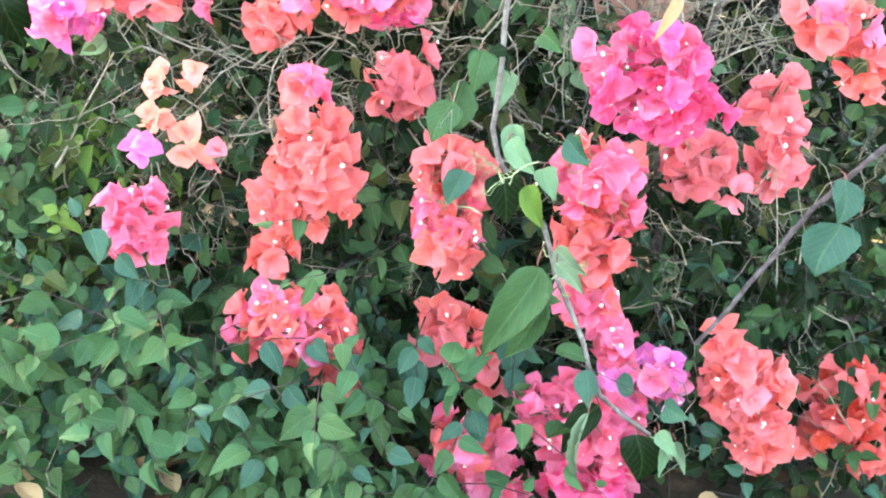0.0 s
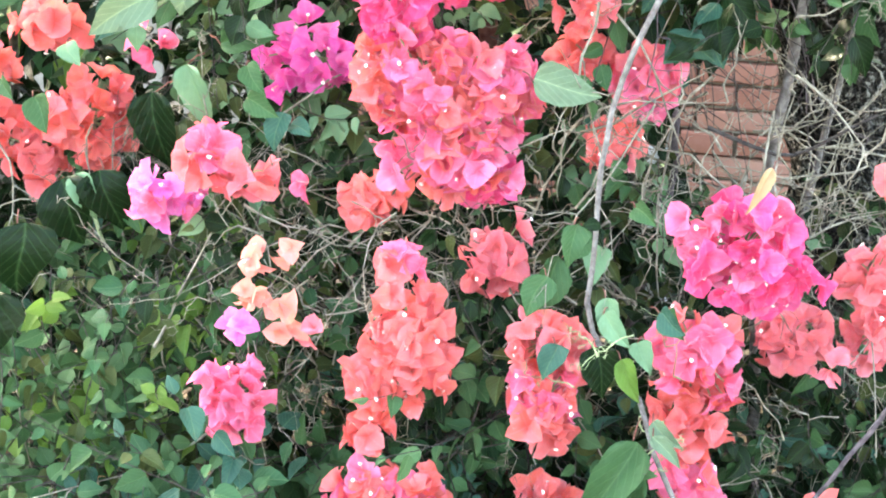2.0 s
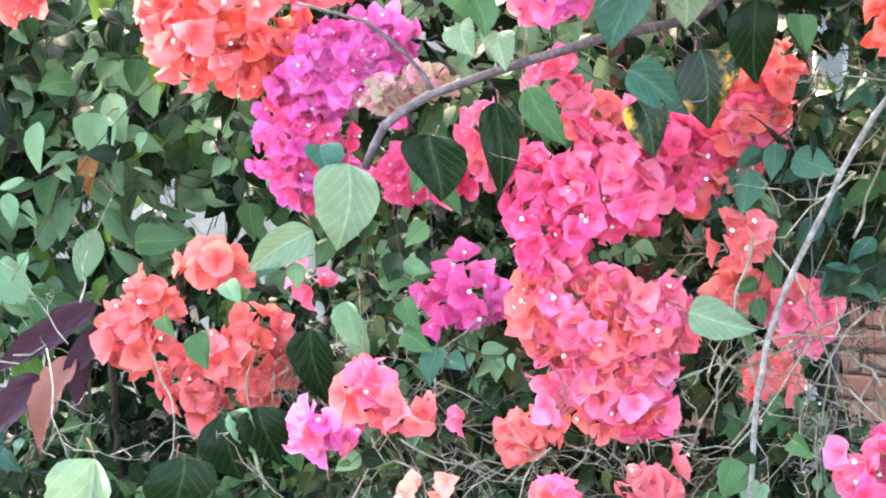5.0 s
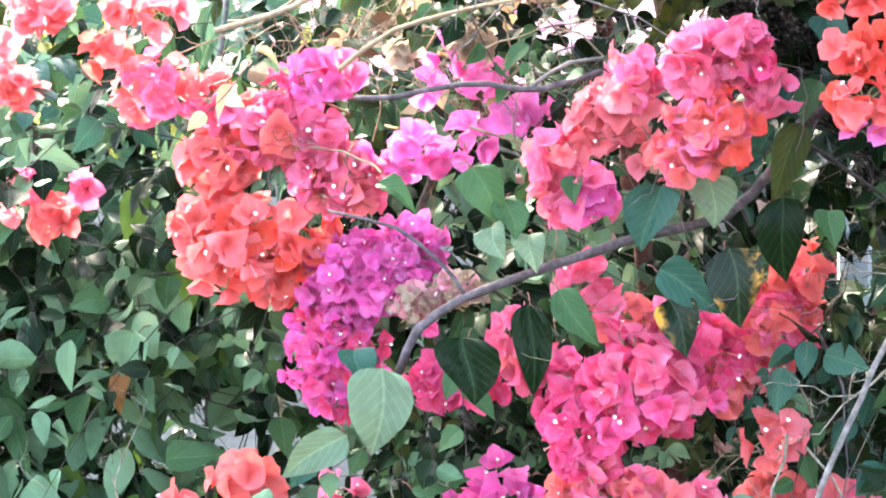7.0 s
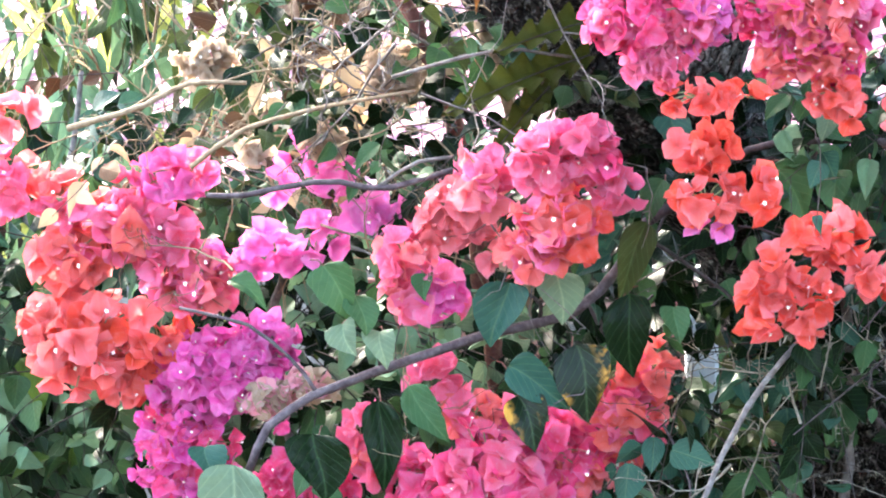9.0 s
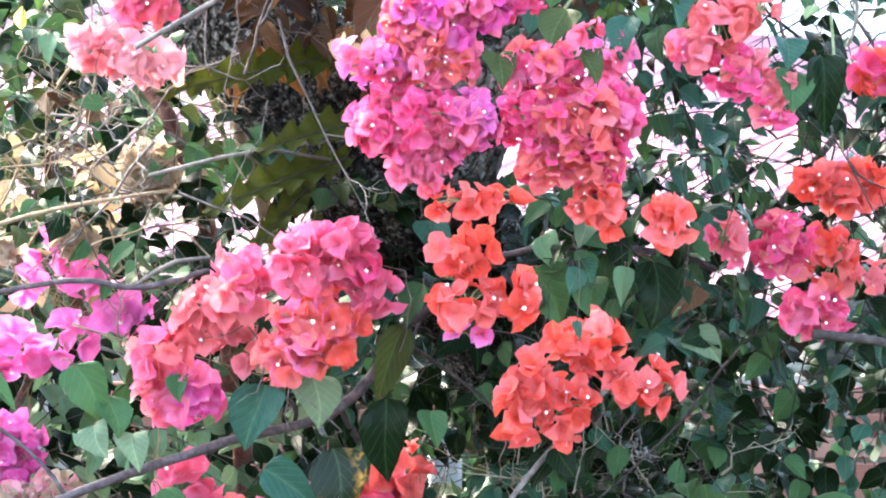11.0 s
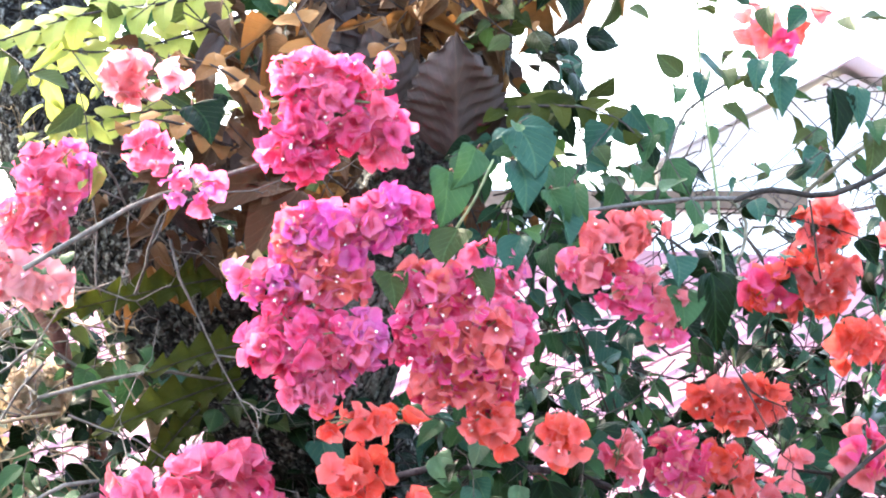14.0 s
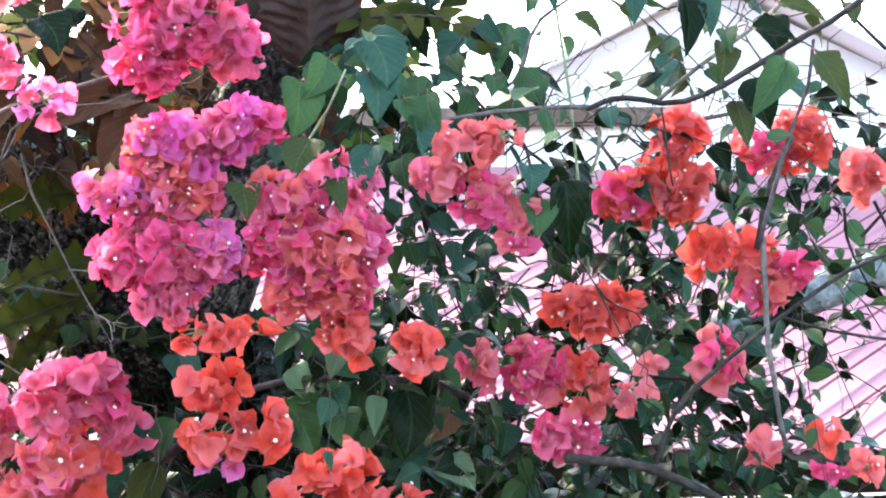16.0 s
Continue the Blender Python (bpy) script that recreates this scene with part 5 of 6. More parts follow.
# red sprays before the roof
bloom(red_bush, 0.739, 2.750, 1.765, 0.053, 0.044, "red coral", fill=0.85, size=0.0086)
bloom(red_bush, 0.682, 2.750, 1.751, 0.038, 0.034, "hotpink red", size=0.0086)
bloom(red_bush, 0.756, 2.750, 1.834, 0.041, 0.031, "coral red", fill=0.8, size=0.0086)
bloom(red_bush, 0.869, 2.750, 1.808, 0.046, 0.028, "coral hotpink", fill=0.8, size=0.0086)
bloom(red_bush, 0.919, 2.750, 1.826, 0.034, 0.040, "red coral", fill=0.8, size=0.0086)
bloom(red_bush, 1.005, 2.750, 1.777, 0.032, 0.035, "coral", fill=0.8, size=0.0086)
bloom(red_bush, 0.858, 2.750, 1.638, 0.038, 0.038, "hotpink coral", size=0.0086)
bloom(red_bush, 0.849, 2.750, 1.683, 0.034, 0.022, "red coral red", fill=0.8, size=0.0086)
bloom(red_bush, 0.904, 2.750, 1.656, 0.036, 0.024, "hotpink", fill=0.8, size=0.0086)
bloom(red_bush, 0.788, 2.750, 1.683, 0.031, 0.029, "red coral red", fill=0.8, size=0.0086)
bloom(red_bush, 0.644, 2.750, 1.606, 0.062, 0.029, "red coral red", fill=0.85, size=0.0086)
bloom(red_bush, 0.600, 2.750, 1.614, 0.029, 0.025, "red coral red", fill=0.85, size=0.0086)
bloom(red_bush, 0.557, 2.750, 1.529, 0.042, 0.039, "salmon hotpink", size=0.0086)
bloom(red_bush, 0.481, 2.750, 1.538, 0.029, 0.027, "salmon pink", fill=0.7, size=0.0086)
bloom(red_bush, 0.622, 2.750, 1.513, 0.032, 0.048, "red coral red", fill=0.7, size=0.0086)
bloom(red_bush, 0.595, 2.750, 1.445, 0.050, 0.029, "hotpink pink", size=0.0086)
bloom(red_bush, 0.798, 2.750, 1.538, 0.032, 0.040, "salmon hotpink", fill=0.7, size=0.0086)
bloom(red_bush, 0.708, 2.750, 1.532, 0.019, 0.019, "salmon", fill=0.7, size=0.0086)
bloom(red_bush, 0.677, 2.750, 1.497, 0.041, 0.020, "salmon", fill=0.6, size=0.0086)
bloom(red_bush, 0.853, 2.750, 1.417, 0.024, 0.024, "salmon", fill=0.8, size=0.0086)
bloom(red_bush, 0.933, 2.750, 1.432, 0.030, 0.021, "red coral red", fill=0.5, size=0.0086)
bloom(red_bush, 0.942, 2.750, 1.396, 0.021, 0.021, "hotpink", fill=0.8, size=0.0086)
bloom(red_bush, 0.988, 2.750, 1.394, 0.024, 0.025, "coral", fill=0.7, size=0.0086)
# thick stems and shoots
branch(coral_hedge, "grey", 0.0042, 0.0035, (0.286, 2.880, 1.277), (0.232, 2.860, 1.219), (0.186, 2.840, 1.148), (0.137, 2.800, 1.050), (0.091, 2.800, 0.939), (0.070, 2.800, 0.826), (0.067, 2.800, 0.734), (0.059, 2.800, 0.642), (0.083, 2.800, 0.570), (0.131, 2.800, 0.508), (0.154, 2.800, 0.435), (0.194, 2.800, 0.346), (0.223, 2.800, 0.262), (0.297, 2.800, 0.204))
branch(coral_hedge, "purple", 0.0042, 0.0032, (0.565, 2.750, 0.657), (0.489, 2.800, 0.548), (0.417, 2.800, 0.439), (0.348, 2.800, 0.344))
branch(coral_hedge, "dark", 0.0035, 0.0021, (0.226, 3.100, 0.811), (0.292, 3.100, 0.784), (0.348, 3.100, 0.774), (0.402, 3.100, 0.801), (0.463, 3.100, 0.836))
branch(magenta_bush, "purple", 0.0059, 0.0073, (-0.456, 2.920, 1.101), (-0.428, 2.920, 1.161), (-0.367, 2.920, 1.202), (-0.275, 2.920, 1.235), (-0.154, 2.920, 1.275), (-0.017, 2.920, 1.311), (0.044, 2.920, 1.367), (0.082, 2.920, 1.427), (0.131, 2.920, 1.456))
branch(magenta_bush, "purple", 0.0029, 0.0022, (-0.363, 2.920, 1.206), (-0.396, 2.920, 1.252), (-0.456, 2.920, 1.298), (-0.547, 2.920, 1.322))
branch(magenta_bush, "dark", 0.0037, 0.0029, (-0.275, 2.920, 1.239), (-0.282, 2.920, 1.288))
branch(magenta_bush, "dark", 0.0029, 0.0022, (-0.063, 2.920, 1.297), (-0.059, 2.920, 1.320), (-0.077, 2.920, 1.335), (-0.107, 2.920, 1.343))
branch(magenta_bush, "purple", 0.0037, 0.0044, (-0.506, 2.920, 1.473), (-0.453, 2.920, 1.472), (-0.362, 2.920, 1.489), (-0.256, 2.920, 1.480), (-0.165, 2.920, 1.505), (-0.082, 2.920, 1.512))
branch(magenta_bush, "grey", 0.0026, 0.0029, (-0.271, 2.920, 1.483), (-0.218, 2.920, 1.514), (-0.135, 2.920, 1.520), (-0.082, 2.920, 1.512))
branch(magenta_bush, "red", 0.0029, 0.0022, (-0.197, 2.920, 1.408), (-0.181, 2.920, 1.453), (-0.150, 2.920, 1.505))
branch(magenta_bush, "tan", 0.0044, 0.0029, (-0.695, 2.920, 1.566), (-0.587, 2.920, 1.598), (-0.526, 2.920, 1.624), (-0.450, 2.920, 1.623))
branch(magenta_bush, "tan", 0.0037, 0.0022, (-0.528, 2.920, 1.511), (-0.452, 2.920, 1.562), (-0.337, 2.920, 1.591), (-0.224, 2.920, 1.608))
branch(magenta_bush, "grey", 0.0029, 0.0022, (-0.254, 2.920, 1.627), (-0.118, 2.920, 1.659), (-0.013, 2.920, 1.649))
branch(red_bush, "grey", 0.0044, 0.0044, (0.288, 2.900, 1.275), (0.333, 2.900, 1.327), (0.385, 2.900, 1.378), (0.437, 2.900, 1.415), (0.489, 2.900, 1.436))
branch(red_bush, "purple", 0.0044, 0.0051, (0.142, 2.900, 1.478), (0.216, 2.900, 1.522), (0.298, 2.900, 1.532), (0.416, 2.900, 1.527), (0.496, 2.900, 1.503))
branch(red_bush, "dark", 0.0029, 0.0022, (0.088, 2.900, 1.405), (0.184, 2.900, 1.336), (0.206, 2.900, 1.306))
branch(climber, "grey", 0.0033, 0.0026, (-0.247, 2.600, 1.761), (-0.156, 2.600, 1.815), (-0.091, 2.600, 1.848), (0.029, 2.600, 1.886))
branch(climber, "green", 0.0020, 0.0013, (0.243, 2.600, 1.781), (0.285, 2.600, 1.843), (0.309, 2.600, 1.894))
branch(climber, "dark", 0.0034, 0.0042, (0.602, 2.600, 1.844), (0.623, 2.600, 1.852), (0.652, 2.600, 1.858), (0.698, 2.600, 1.850), (0.755, 2.600, 1.862), (0.806, 2.600, 1.890), (0.865, 2.600, 1.924), (0.915, 2.600, 1.952), (0.990, 2.600, 2.000))
branch(climber, "grey", 0.0026, 0.0030, (0.394, 2.600, 1.829), (0.459, 2.600, 1.837), (0.514, 2.600, 1.844), (0.563, 2.600, 1.847), (0.606, 2.600, 1.847))
branch(climber, "dark", 0.0015, 0.0012, (0.696, 2.600, 1.846), (0.700, 2.600, 1.811), (0.707, 2.600, 1.749))
branch(climber, "purple", 0.0022, 0.0030, (0.893, 2.600, 1.930), (0.884, 2.600, 1.873), (0.860, 2.600, 1.817), (0.835, 2.600, 1.747), (0.814, 2.600, 1.678))
big_leaf(climber, (0.837, 2.550, 1.897), (0.795, 2.520, 1.828), 0.042, "mid")
big_leaf(climber, (0.880, 2.550, 1.904), (0.917, 2.520, 1.852), 0.044, "olive")
big_leaf(climber, (0.799, 2.550, 1.934), (0.845, 2.520, 1.925), 0.030, "dark")
big_leaf(climber, (0.835, 2.550, 1.965), (0.880, 2.520, 1.955), 0.026, "olive")
branch(red_bush, "green", 0.0020, 0.0017, (0.621, 2.700, 1.650), (0.610, 2.700, 1.786), (0.602, 2.700, 1.893), (0.587, 2.700, 2.017), (0.587, 2.700, 2.156))
branch(red_bush, "pale", 0.0027, 0.0020, (0.619, 2.700, 1.861), (0.637, 2.700, 1.843), (0.640, 2.700, 1.814), (0.628, 2.700, 1.779))
branch(red_bush, "pale", 0.0030, 0.0024, (0.718, 2.700, 1.869), (0.770, 2.700, 1.911), (0.838, 2.700, 1.957), (0.900, 2.700, 2.006), (0.950, 2.700, 2.043))
branch(red_bush, "dark", 0.0041, 0.0034, (0.840, 2.700, 1.678), (0.862, 2.700, 1.764), (0.894, 2.700, 1.822))
branch(red_bush, "grey", 0.0027, 0.0020, (0.525, 2.700, 1.854), (0.556, 2.700, 1.951), (0.586, 2.700, 1.987), (0.638, 2.700, 2.017))
branch(red_bush, "dark", 0.0034, 0.0027, (0.699, 2.700, 1.411), (0.730, 2.700, 1.481), (0.829, 2.700, 1.564), (0.959, 2.700, 1.648), (1.036, 2.700, 1.675))
branch(red_bush, "grey", 0.0041, 0.0034, (0.849, 2.700, 1.693), (0.851, 2.700, 1.549), (0.868, 2.700, 1.427))
branch(red_bush, "dark", 0.0061, 0.0054, (0.583, 2.700, 1.421), (0.691, 2.700, 1.404), (0.770, 2.700, 1.366), (0.820, 2.700, 1.329))
branch(red_bush, "dark", 0.0020, 0.0020, (0.867, 2.700, 1.592), (0.934, 2.700, 1.572), (1.031, 2.700, 1.556))
# large leaves
big_leaf(coral_hedge, (0.125, 2.750, 0.471), (0.064, 2.690, 0.363), 0.062, "mid", face=20)
big_leaf(coral_hedge, (0.141, 2.750, 0.419), (0.085, 2.720, 0.350), 0.039, "mid")
big_leaf(coral_hedge, (0.512, 2.750, 0.549), (0.494, 2.720, 0.483), 0.073, "blue")
big_leaf(coral_hedge, (0.520, 2.750, 0.608), (0.512, 2.720, 0.560), 0.046, "blue")
big_leaf(coral_hedge, (0.066, 2.750, 0.597), (0.083, 2.720, 0.544), 0.053, "dark")
big_leaf(coral_hedge, (0.018, 2.750, 0.601), (0.008, 2.720, 0.568), 0.038, "blue")
big_leaf(coral_hedge, (0.221, 2.750, 0.269), (0.168, 2.720, 0.213), 0.040, "dark")
big_leaf(coral_hedge, (0.276, 2.750, 0.229), (0.278, 2.720, 0.174), 0.063, "dark")
big_leaf(coral_hedge, (0.159, 2.750, 0.648), (0.173, 2.720, 0.631), 0.034, "mid")
big_leaf(coral_hedge, (0.286, 2.750, 0.844), (0.258, 2.720, 0.798), 0.017, "tan")
big_leaf(coral_hedge, (0.037, 2.750, 0.763), (0.039, 2.720, 0.720), 0.036, "mid")
big_leaf(coral_hedge, (0.004, 2.750, 0.693), (-0.016, 2.720, 0.649), 0.044, "mid")
big_leaf(coral_hedge, (0.081, 2.750, 0.666), (0.087, 2.720, 0.615), 0.032, "grey")
big_leaf(coral_hedge, (0.125, 2.750, 0.606), (0.143, 2.720, 0.583), 0.032, "grey")
big_leaf(coral_hedge, (-0.021, 2.900, 0.913), (0.063, 2.870, 0.915), 0.057, "pale", face=-15)
big_leaf(coral_hedge, (0.049, 2.900, 0.712), (0.031, 2.870, 0.681), 0.046, "mid")
big_leaf(coral_hedge, (0.024, 2.900, 0.672), (-0.015, 2.870, 0.595), 0.048, "mid")
big_leaf(coral_hedge, (0.080, 2.900, 0.690), (0.066, 2.870, 0.647), 0.038, "grey")
big_leaf(coral_hedge, (-0.404, 2.900, 0.924), (-0.379, 2.870, 0.904), 0.033, "mid")
big_leaf(coral_hedge, (-0.404, 2.900, 0.877), (-0.362, 2.870, 0.870), 0.034, "mid")
big_leaf(coral_hedge, (-0.358, 2.900, 0.863), (-0.362, 2.870, 0.823), 0.035, "blue")
big_leaf(coral_hedge, (-0.343, 2.900, 0.848), (-0.318, 2.870, 0.840), 0.027, "blue")
big_leaf(left_spray, (-0.467, 2.850, 1.117), (-0.483, 2.820, 1.010), 0.091, "pale", face=-10)
big_leaf(left_spray, (-0.517, 2.850, 1.030), (-0.593, 2.820, 0.973), 0.054, "pale")
big_leaf(left_spray, (-0.613, 3.100, 0.974), (-0.640, 3.070, 0.922), 0.049, "blue")
big_leaf(left_spray, (-0.561, 3.100, 0.839), (-0.551, 3.070, 0.735), 0.067, "dark")
big_leaf(left_spray, (-0.515, 3.100, 0.880), (-0.494, 3.070, 0.792), 0.046, "grey")
big_leaf(left_spray, (-0.836, 2.900, 0.690), (-0.879, 2.870, 0.543), 0.105, "pale")
big_leaf(left_spray, (-0.720, 2.900, 0.697), (-0.714, 2.870, 0.606), 0.099, "dark")
big_leaf(left_spray, (-0.783, 2.900, 0.597), (-0.771, 2.870, 0.488), 0.122, "dark")
big_leaf(left_spray, (-0.640, 3.100, 0.722), (-0.613, 3.070, 0.644), 0.076, "dark")
big_leaf(left_spray, (-0.710, 3.100, 0.702), (-0.669, 3.070, 0.621), 0.084, "dark")
big_leaf(left_spray, (-0.740, 3.100, 0.825), (-0.716, 3.070, 0.784), 0.043, "mid")
big_leaf(left_spray, (-0.782, 3.100, 0.853), (-0.770, 3.070, 0.830), 0.030, "mid")
big_leaf(left_spray, (-0.684, 3.100, 0.712), (-0.653, 3.070, 0.661), 0.042, "grey")
big_leaf(left_spray, (-0.466, 3.100, 0.908), (-0.388, 3.070, 0.937), 0.041, "mid")
big_leaf(left_spray, (-0.688, 3.100, 0.906), (-0.670, 3.070, 0.888), 0.033, "grey")
big_leaf(magenta_bush, (-0.106, 2.880, 1.352), (-0.119, 2.850, 1.273), 0.068, "blue")
big_leaf(magenta_bush, (-0.033, 2.880, 1.364), (-0.039, 2.850, 1.310), 0.067, "pale")
big_leaf(magenta_bush, (0.051, 2.880, 1.333), (0.063, 2.850, 1.236), 0.065, "dark", face=10)
big_leaf(magenta_bush, (-0.018, 2.880, 1.267), (0.005, 2.850, 1.177), 0.077, "spotted")
big_leaf(magenta_bush, (-0.104, 2.880, 1.237), (-0.029, 2.850, 1.200), 0.054, "blue")
big_leaf(magenta_bush, (-0.093, 2.880, 1.201), (-0.066, 2.850, 1.137), 0.058, "spotted")
big_leaf(magenta_bush, (-0.272, 2.880, 1.197), (-0.271, 2.850, 1.082), 0.052, "dark")
big_leaf(magenta_bush, (-0.355, 2.880, 1.153), (-0.353, 2.850, 1.072), 0.084, "dark", face=-15)
big_leaf(magenta_bush, (-0.234, 2.880, 1.216), (-0.181, 2.850, 1.150), 0.046, "mid")
big_leaf(magenta_bush, (-0.323, 2.880, 1.299), (-0.304, 2.850, 1.268), 0.046, "pale")
big_leaf(magenta_bush, (-0.267, 2.880, 1.289), (-0.268, 2.850, 1.254), 0.046, "pale")
big_leaf(magenta_bush, (-0.344, 2.880, 1.377), (-0.318, 2.850, 1.314), 0.060, "mid")
big_leaf(magenta_bush, (-0.300, 2.880, 1.337), (-0.290, 2.850, 1.291), 0.046, "mid")
big_leaf(magenta_bush, (-0.210, 2.880, 1.364), (-0.209, 2.850, 1.335), 0.030, "mid")
big_leaf(magenta_bush, (0.107, 2.880, 1.483), (0.079, 2.850, 1.434), 0.039, "mid")
big_leaf(magenta_bush, (0.085, 2.880, 1.427), (0.048, 2.850, 1.336), 0.046, "olive")
big_leaf(magenta_bush, (0.120, 2.880, 1.566), (0.119, 2.850, 1.521), 0.049, "blue")
big_leaf(magenta_bush, (-0.505, 2.880, 1.138), (-0.490, 2.850, 1.101), 0.052, "blue")
big_leaf(magenta_bush, (-0.471, 2.880, 1.360), (-0.422, 2.850, 1.339), 0.030, "mid")
big_leaf(red_bush, (0.117, 2.800, 1.321), (0.116, 2.770, 1.284), 0.038, "mid")
big_leaf(red_bush, (0.399, 2.800, 1.512), (0.394, 2.770, 1.430), 0.064, "dark")
big_leaf(red_bush, (0.238, 2.800, 1.498), (0.279, 2.770, 1.437), 0.067, "mid")
big_leaf(red_bush, (0.317, 2.800, 1.491), (0.320, 2.770, 1.444), 0.045, "mid")
big_leaf(red_bush, (0.363, 2.800, 1.505), (0.356, 2.770, 1.464), 0.028, "grey")
big_leaf(red_bush, (0.253, 2.800, 1.543), (0.279, 2.770, 1.508), 0.038, "grey")
big_leaf(red_bush, (0.310, 2.800, 1.565), (0.300, 2.770, 1.536), 0.031, "pale")
big_leaf(red_bush, (0.452, 2.800, 1.481), (0.426, 2.770, 1.446), 0.044, "brown")
big_leaf(red_bush, (0.445, 2.800, 1.424), (0.474, 2.770, 1.388), 0.044, "pale")
big_leaf(climber, (0.334, 2.550, 1.925), (0.349, 2.520, 1.866), 0.062, "blue")
big_leaf(climber, (0.327, 2.550, 1.884), (0.343, 2.520, 1.828), 0.055, "blue")
big_leaf(climber, (0.283, 2.550, 1.898), (0.255, 2.520, 1.856), 0.041, "mid")
big_leaf(climber, (0.256, 2.550, 1.869), (0.241, 2.520, 1.817), 0.055, "mid")
big_leaf(climber, (0.255, 2.550, 1.803), (0.242, 2.520, 1.762), 0.048, "olive")
big_leaf(climber, (0.185, 2.550, 1.750), (0.176, 2.520, 1.718), 0.041, "olive")
big_leaf(climber, (0.281, 2.550, 1.754), (0.291, 2.520, 1.724), 0.034, "olive")
big_leaf(climber, (0.332, 2.550, 1.794), (0.320, 2.520, 1.755), 0.041, "blue")
big_leaf(climber, (-0.051, 2.550, 1.948), (-0.028, 2.520, 1.906), 0.052, "dark")
big_leaf(climber, (0.534, 2.550, 1.729), (0.518, 2.520, 1.689), 0.048, "mid")
big_leaf(climber, (0.555, 2.550, 1.750), (0.570, 2.520, 1.672), 0.049, "dark")
big_leaf(climber, (0.514, 2.550, 1.770), (0.522, 2.520, 1.737), 0.042, "blue")
big_leaf(climber, (0.373, 2.550, 1.849), (0.382, 2.520, 1.812), 0.033, "mid")
big_leaf(climber, (0.401, 2.550, 1.856), (0.402, 2.520, 1.818), 0.034, "mid")
big_leaf(red_bush, (0.677, 2.650, 2.009), (0.676, 2.620, 1.958), 0.037, "blue")
big_leaf(red_bush, (0.741, 2.650, 1.994), (0.744, 2.620, 1.921), 0.037, "dark")
big_leaf(red_bush, (0.778, 2.650, 1.994), (0.768, 2.620, 1.949), 0.030, "blue")
big_leaf(red_bush, (0.857, 2.650, 1.970), (0.857, 2.620, 1.921), 0.045, "dark")
big_leaf(red_bush, (0.833, 2.650, 1.890), (0.843, 2.620, 1.834), 0.053, "dark")
big_leaf(red_bush, (0.810, 2.650, 1.859), (0.807, 2.620, 1.808), 0.034, "olive")
big_leaf(red_bush, (0.798, 2.650, 1.930), (0.779, 2.620, 1.893), 0.036, "olive")
big_leaf(red_bush, (0.576, 2.650, 2.010), (0.573, 2.620, 1.981), 0.024, "blue")
big_leaf(red_bush, (0.648, 2.650, 2.029), (0.644, 2.620, 1.998), 0.029, "blue")
big_leaf(red_bush, (0.685, 2.650, 2.033), (0.669, 2.620, 2.005), 0.032, "blue")
big_leaf(red_bush, (0.547, 2.650, 1.992), (0.537, 2.620, 1.972), 0.021, "mid")
big_leaf(red_bush, (0.495, 2.650, 1.892), (0.496, 2.620, 1.874), 0.031, "mid")
big_leaf(red_bush, (0.551, 2.650, 1.893), (0.552, 2.620, 1.860), 0.031, "mid")
big_leaf(red_bush, (0.604, 2.650, 1.971), (0.628, 2.620, 1.943), 0.021, "olive")
big_leaf(red_bush, (0.605, 2.650, 2.016), (0.604, 2.620, 1.990), 0.026, "olive")
big_leaf(red_bush, (0.524, 2.650, 1.953), (0.511, 2.620, 1.933), 0.021, "mid")
big_leaf(red_bush, (0.644, 2.650, 1.894), (0.651, 2.620, 1.884), 0.021, "mid")
big_leaf(red_bush, (0.724, 2.650, 1.915), (0.701, 2.620, 1.889), 0.029, "blue")
big_leaf(red_bush, (0.791, 2.650, 1.951), (0.796, 2.620, 1.924), 0.029, "mid")
big_leaf(red_bush, (0.867, 2.600, 2.071), (0.828, 2.570, 2.043), 0.036, "mid")
big_leaf(coral_hedge, (0.202, 2.700, 0.282), (0.166, 2.670, 0.187), 0.016, "pale", face=55)
big_leaf(coral_hedge, (0.148, 2.700, 0.497), (0.179, 2.670, 0.470), 0.022, "pale", face=-20)
big_leaf(coral_hedge, (0.303, 2.740, 0.240), (0.318, 2.700, 0.222), 0.020, "pale")
big_leaf(coral_hedge, (0.327, 2.740, 0.225), (0.333, 2.700, 0.205), 0.016, "pale")
big_leaf(coral_hedge, (0.310, 2.740, 0.218), (0.306, 2.700, 0.198), 0.016, "grey")
# foliage
spray(low_shrub, "fresh green heart-shaped leaves", -0.74, 0.06, 2.75, 3.25, 0.03, 0.37, 330, 7, 0.043, ['fresh', 'mid', 'fresh', 'mid', 'blue'], length=0.2, seed=11)
spray(low_shrub, "yellowish green small leaves", -0.86, -0.39, 3.00, 3.40, 0.23, 0.63, 150, 8, 0.036, ['lime', 'fresh', 'mid', 'mid', 'mid', 'olive'], length=0.18, seed=12)
# the dark share of the next mixes also stands in for shaded hollows
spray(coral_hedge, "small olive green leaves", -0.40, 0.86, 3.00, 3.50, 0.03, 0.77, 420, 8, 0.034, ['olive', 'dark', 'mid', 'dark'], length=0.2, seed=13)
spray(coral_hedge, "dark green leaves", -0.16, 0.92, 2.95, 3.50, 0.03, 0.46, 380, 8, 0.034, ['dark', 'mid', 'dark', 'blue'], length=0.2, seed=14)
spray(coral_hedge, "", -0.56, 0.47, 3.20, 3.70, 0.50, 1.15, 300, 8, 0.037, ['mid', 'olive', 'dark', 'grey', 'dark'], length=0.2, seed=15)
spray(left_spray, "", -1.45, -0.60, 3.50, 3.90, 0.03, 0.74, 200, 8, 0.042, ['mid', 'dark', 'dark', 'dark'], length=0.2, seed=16)
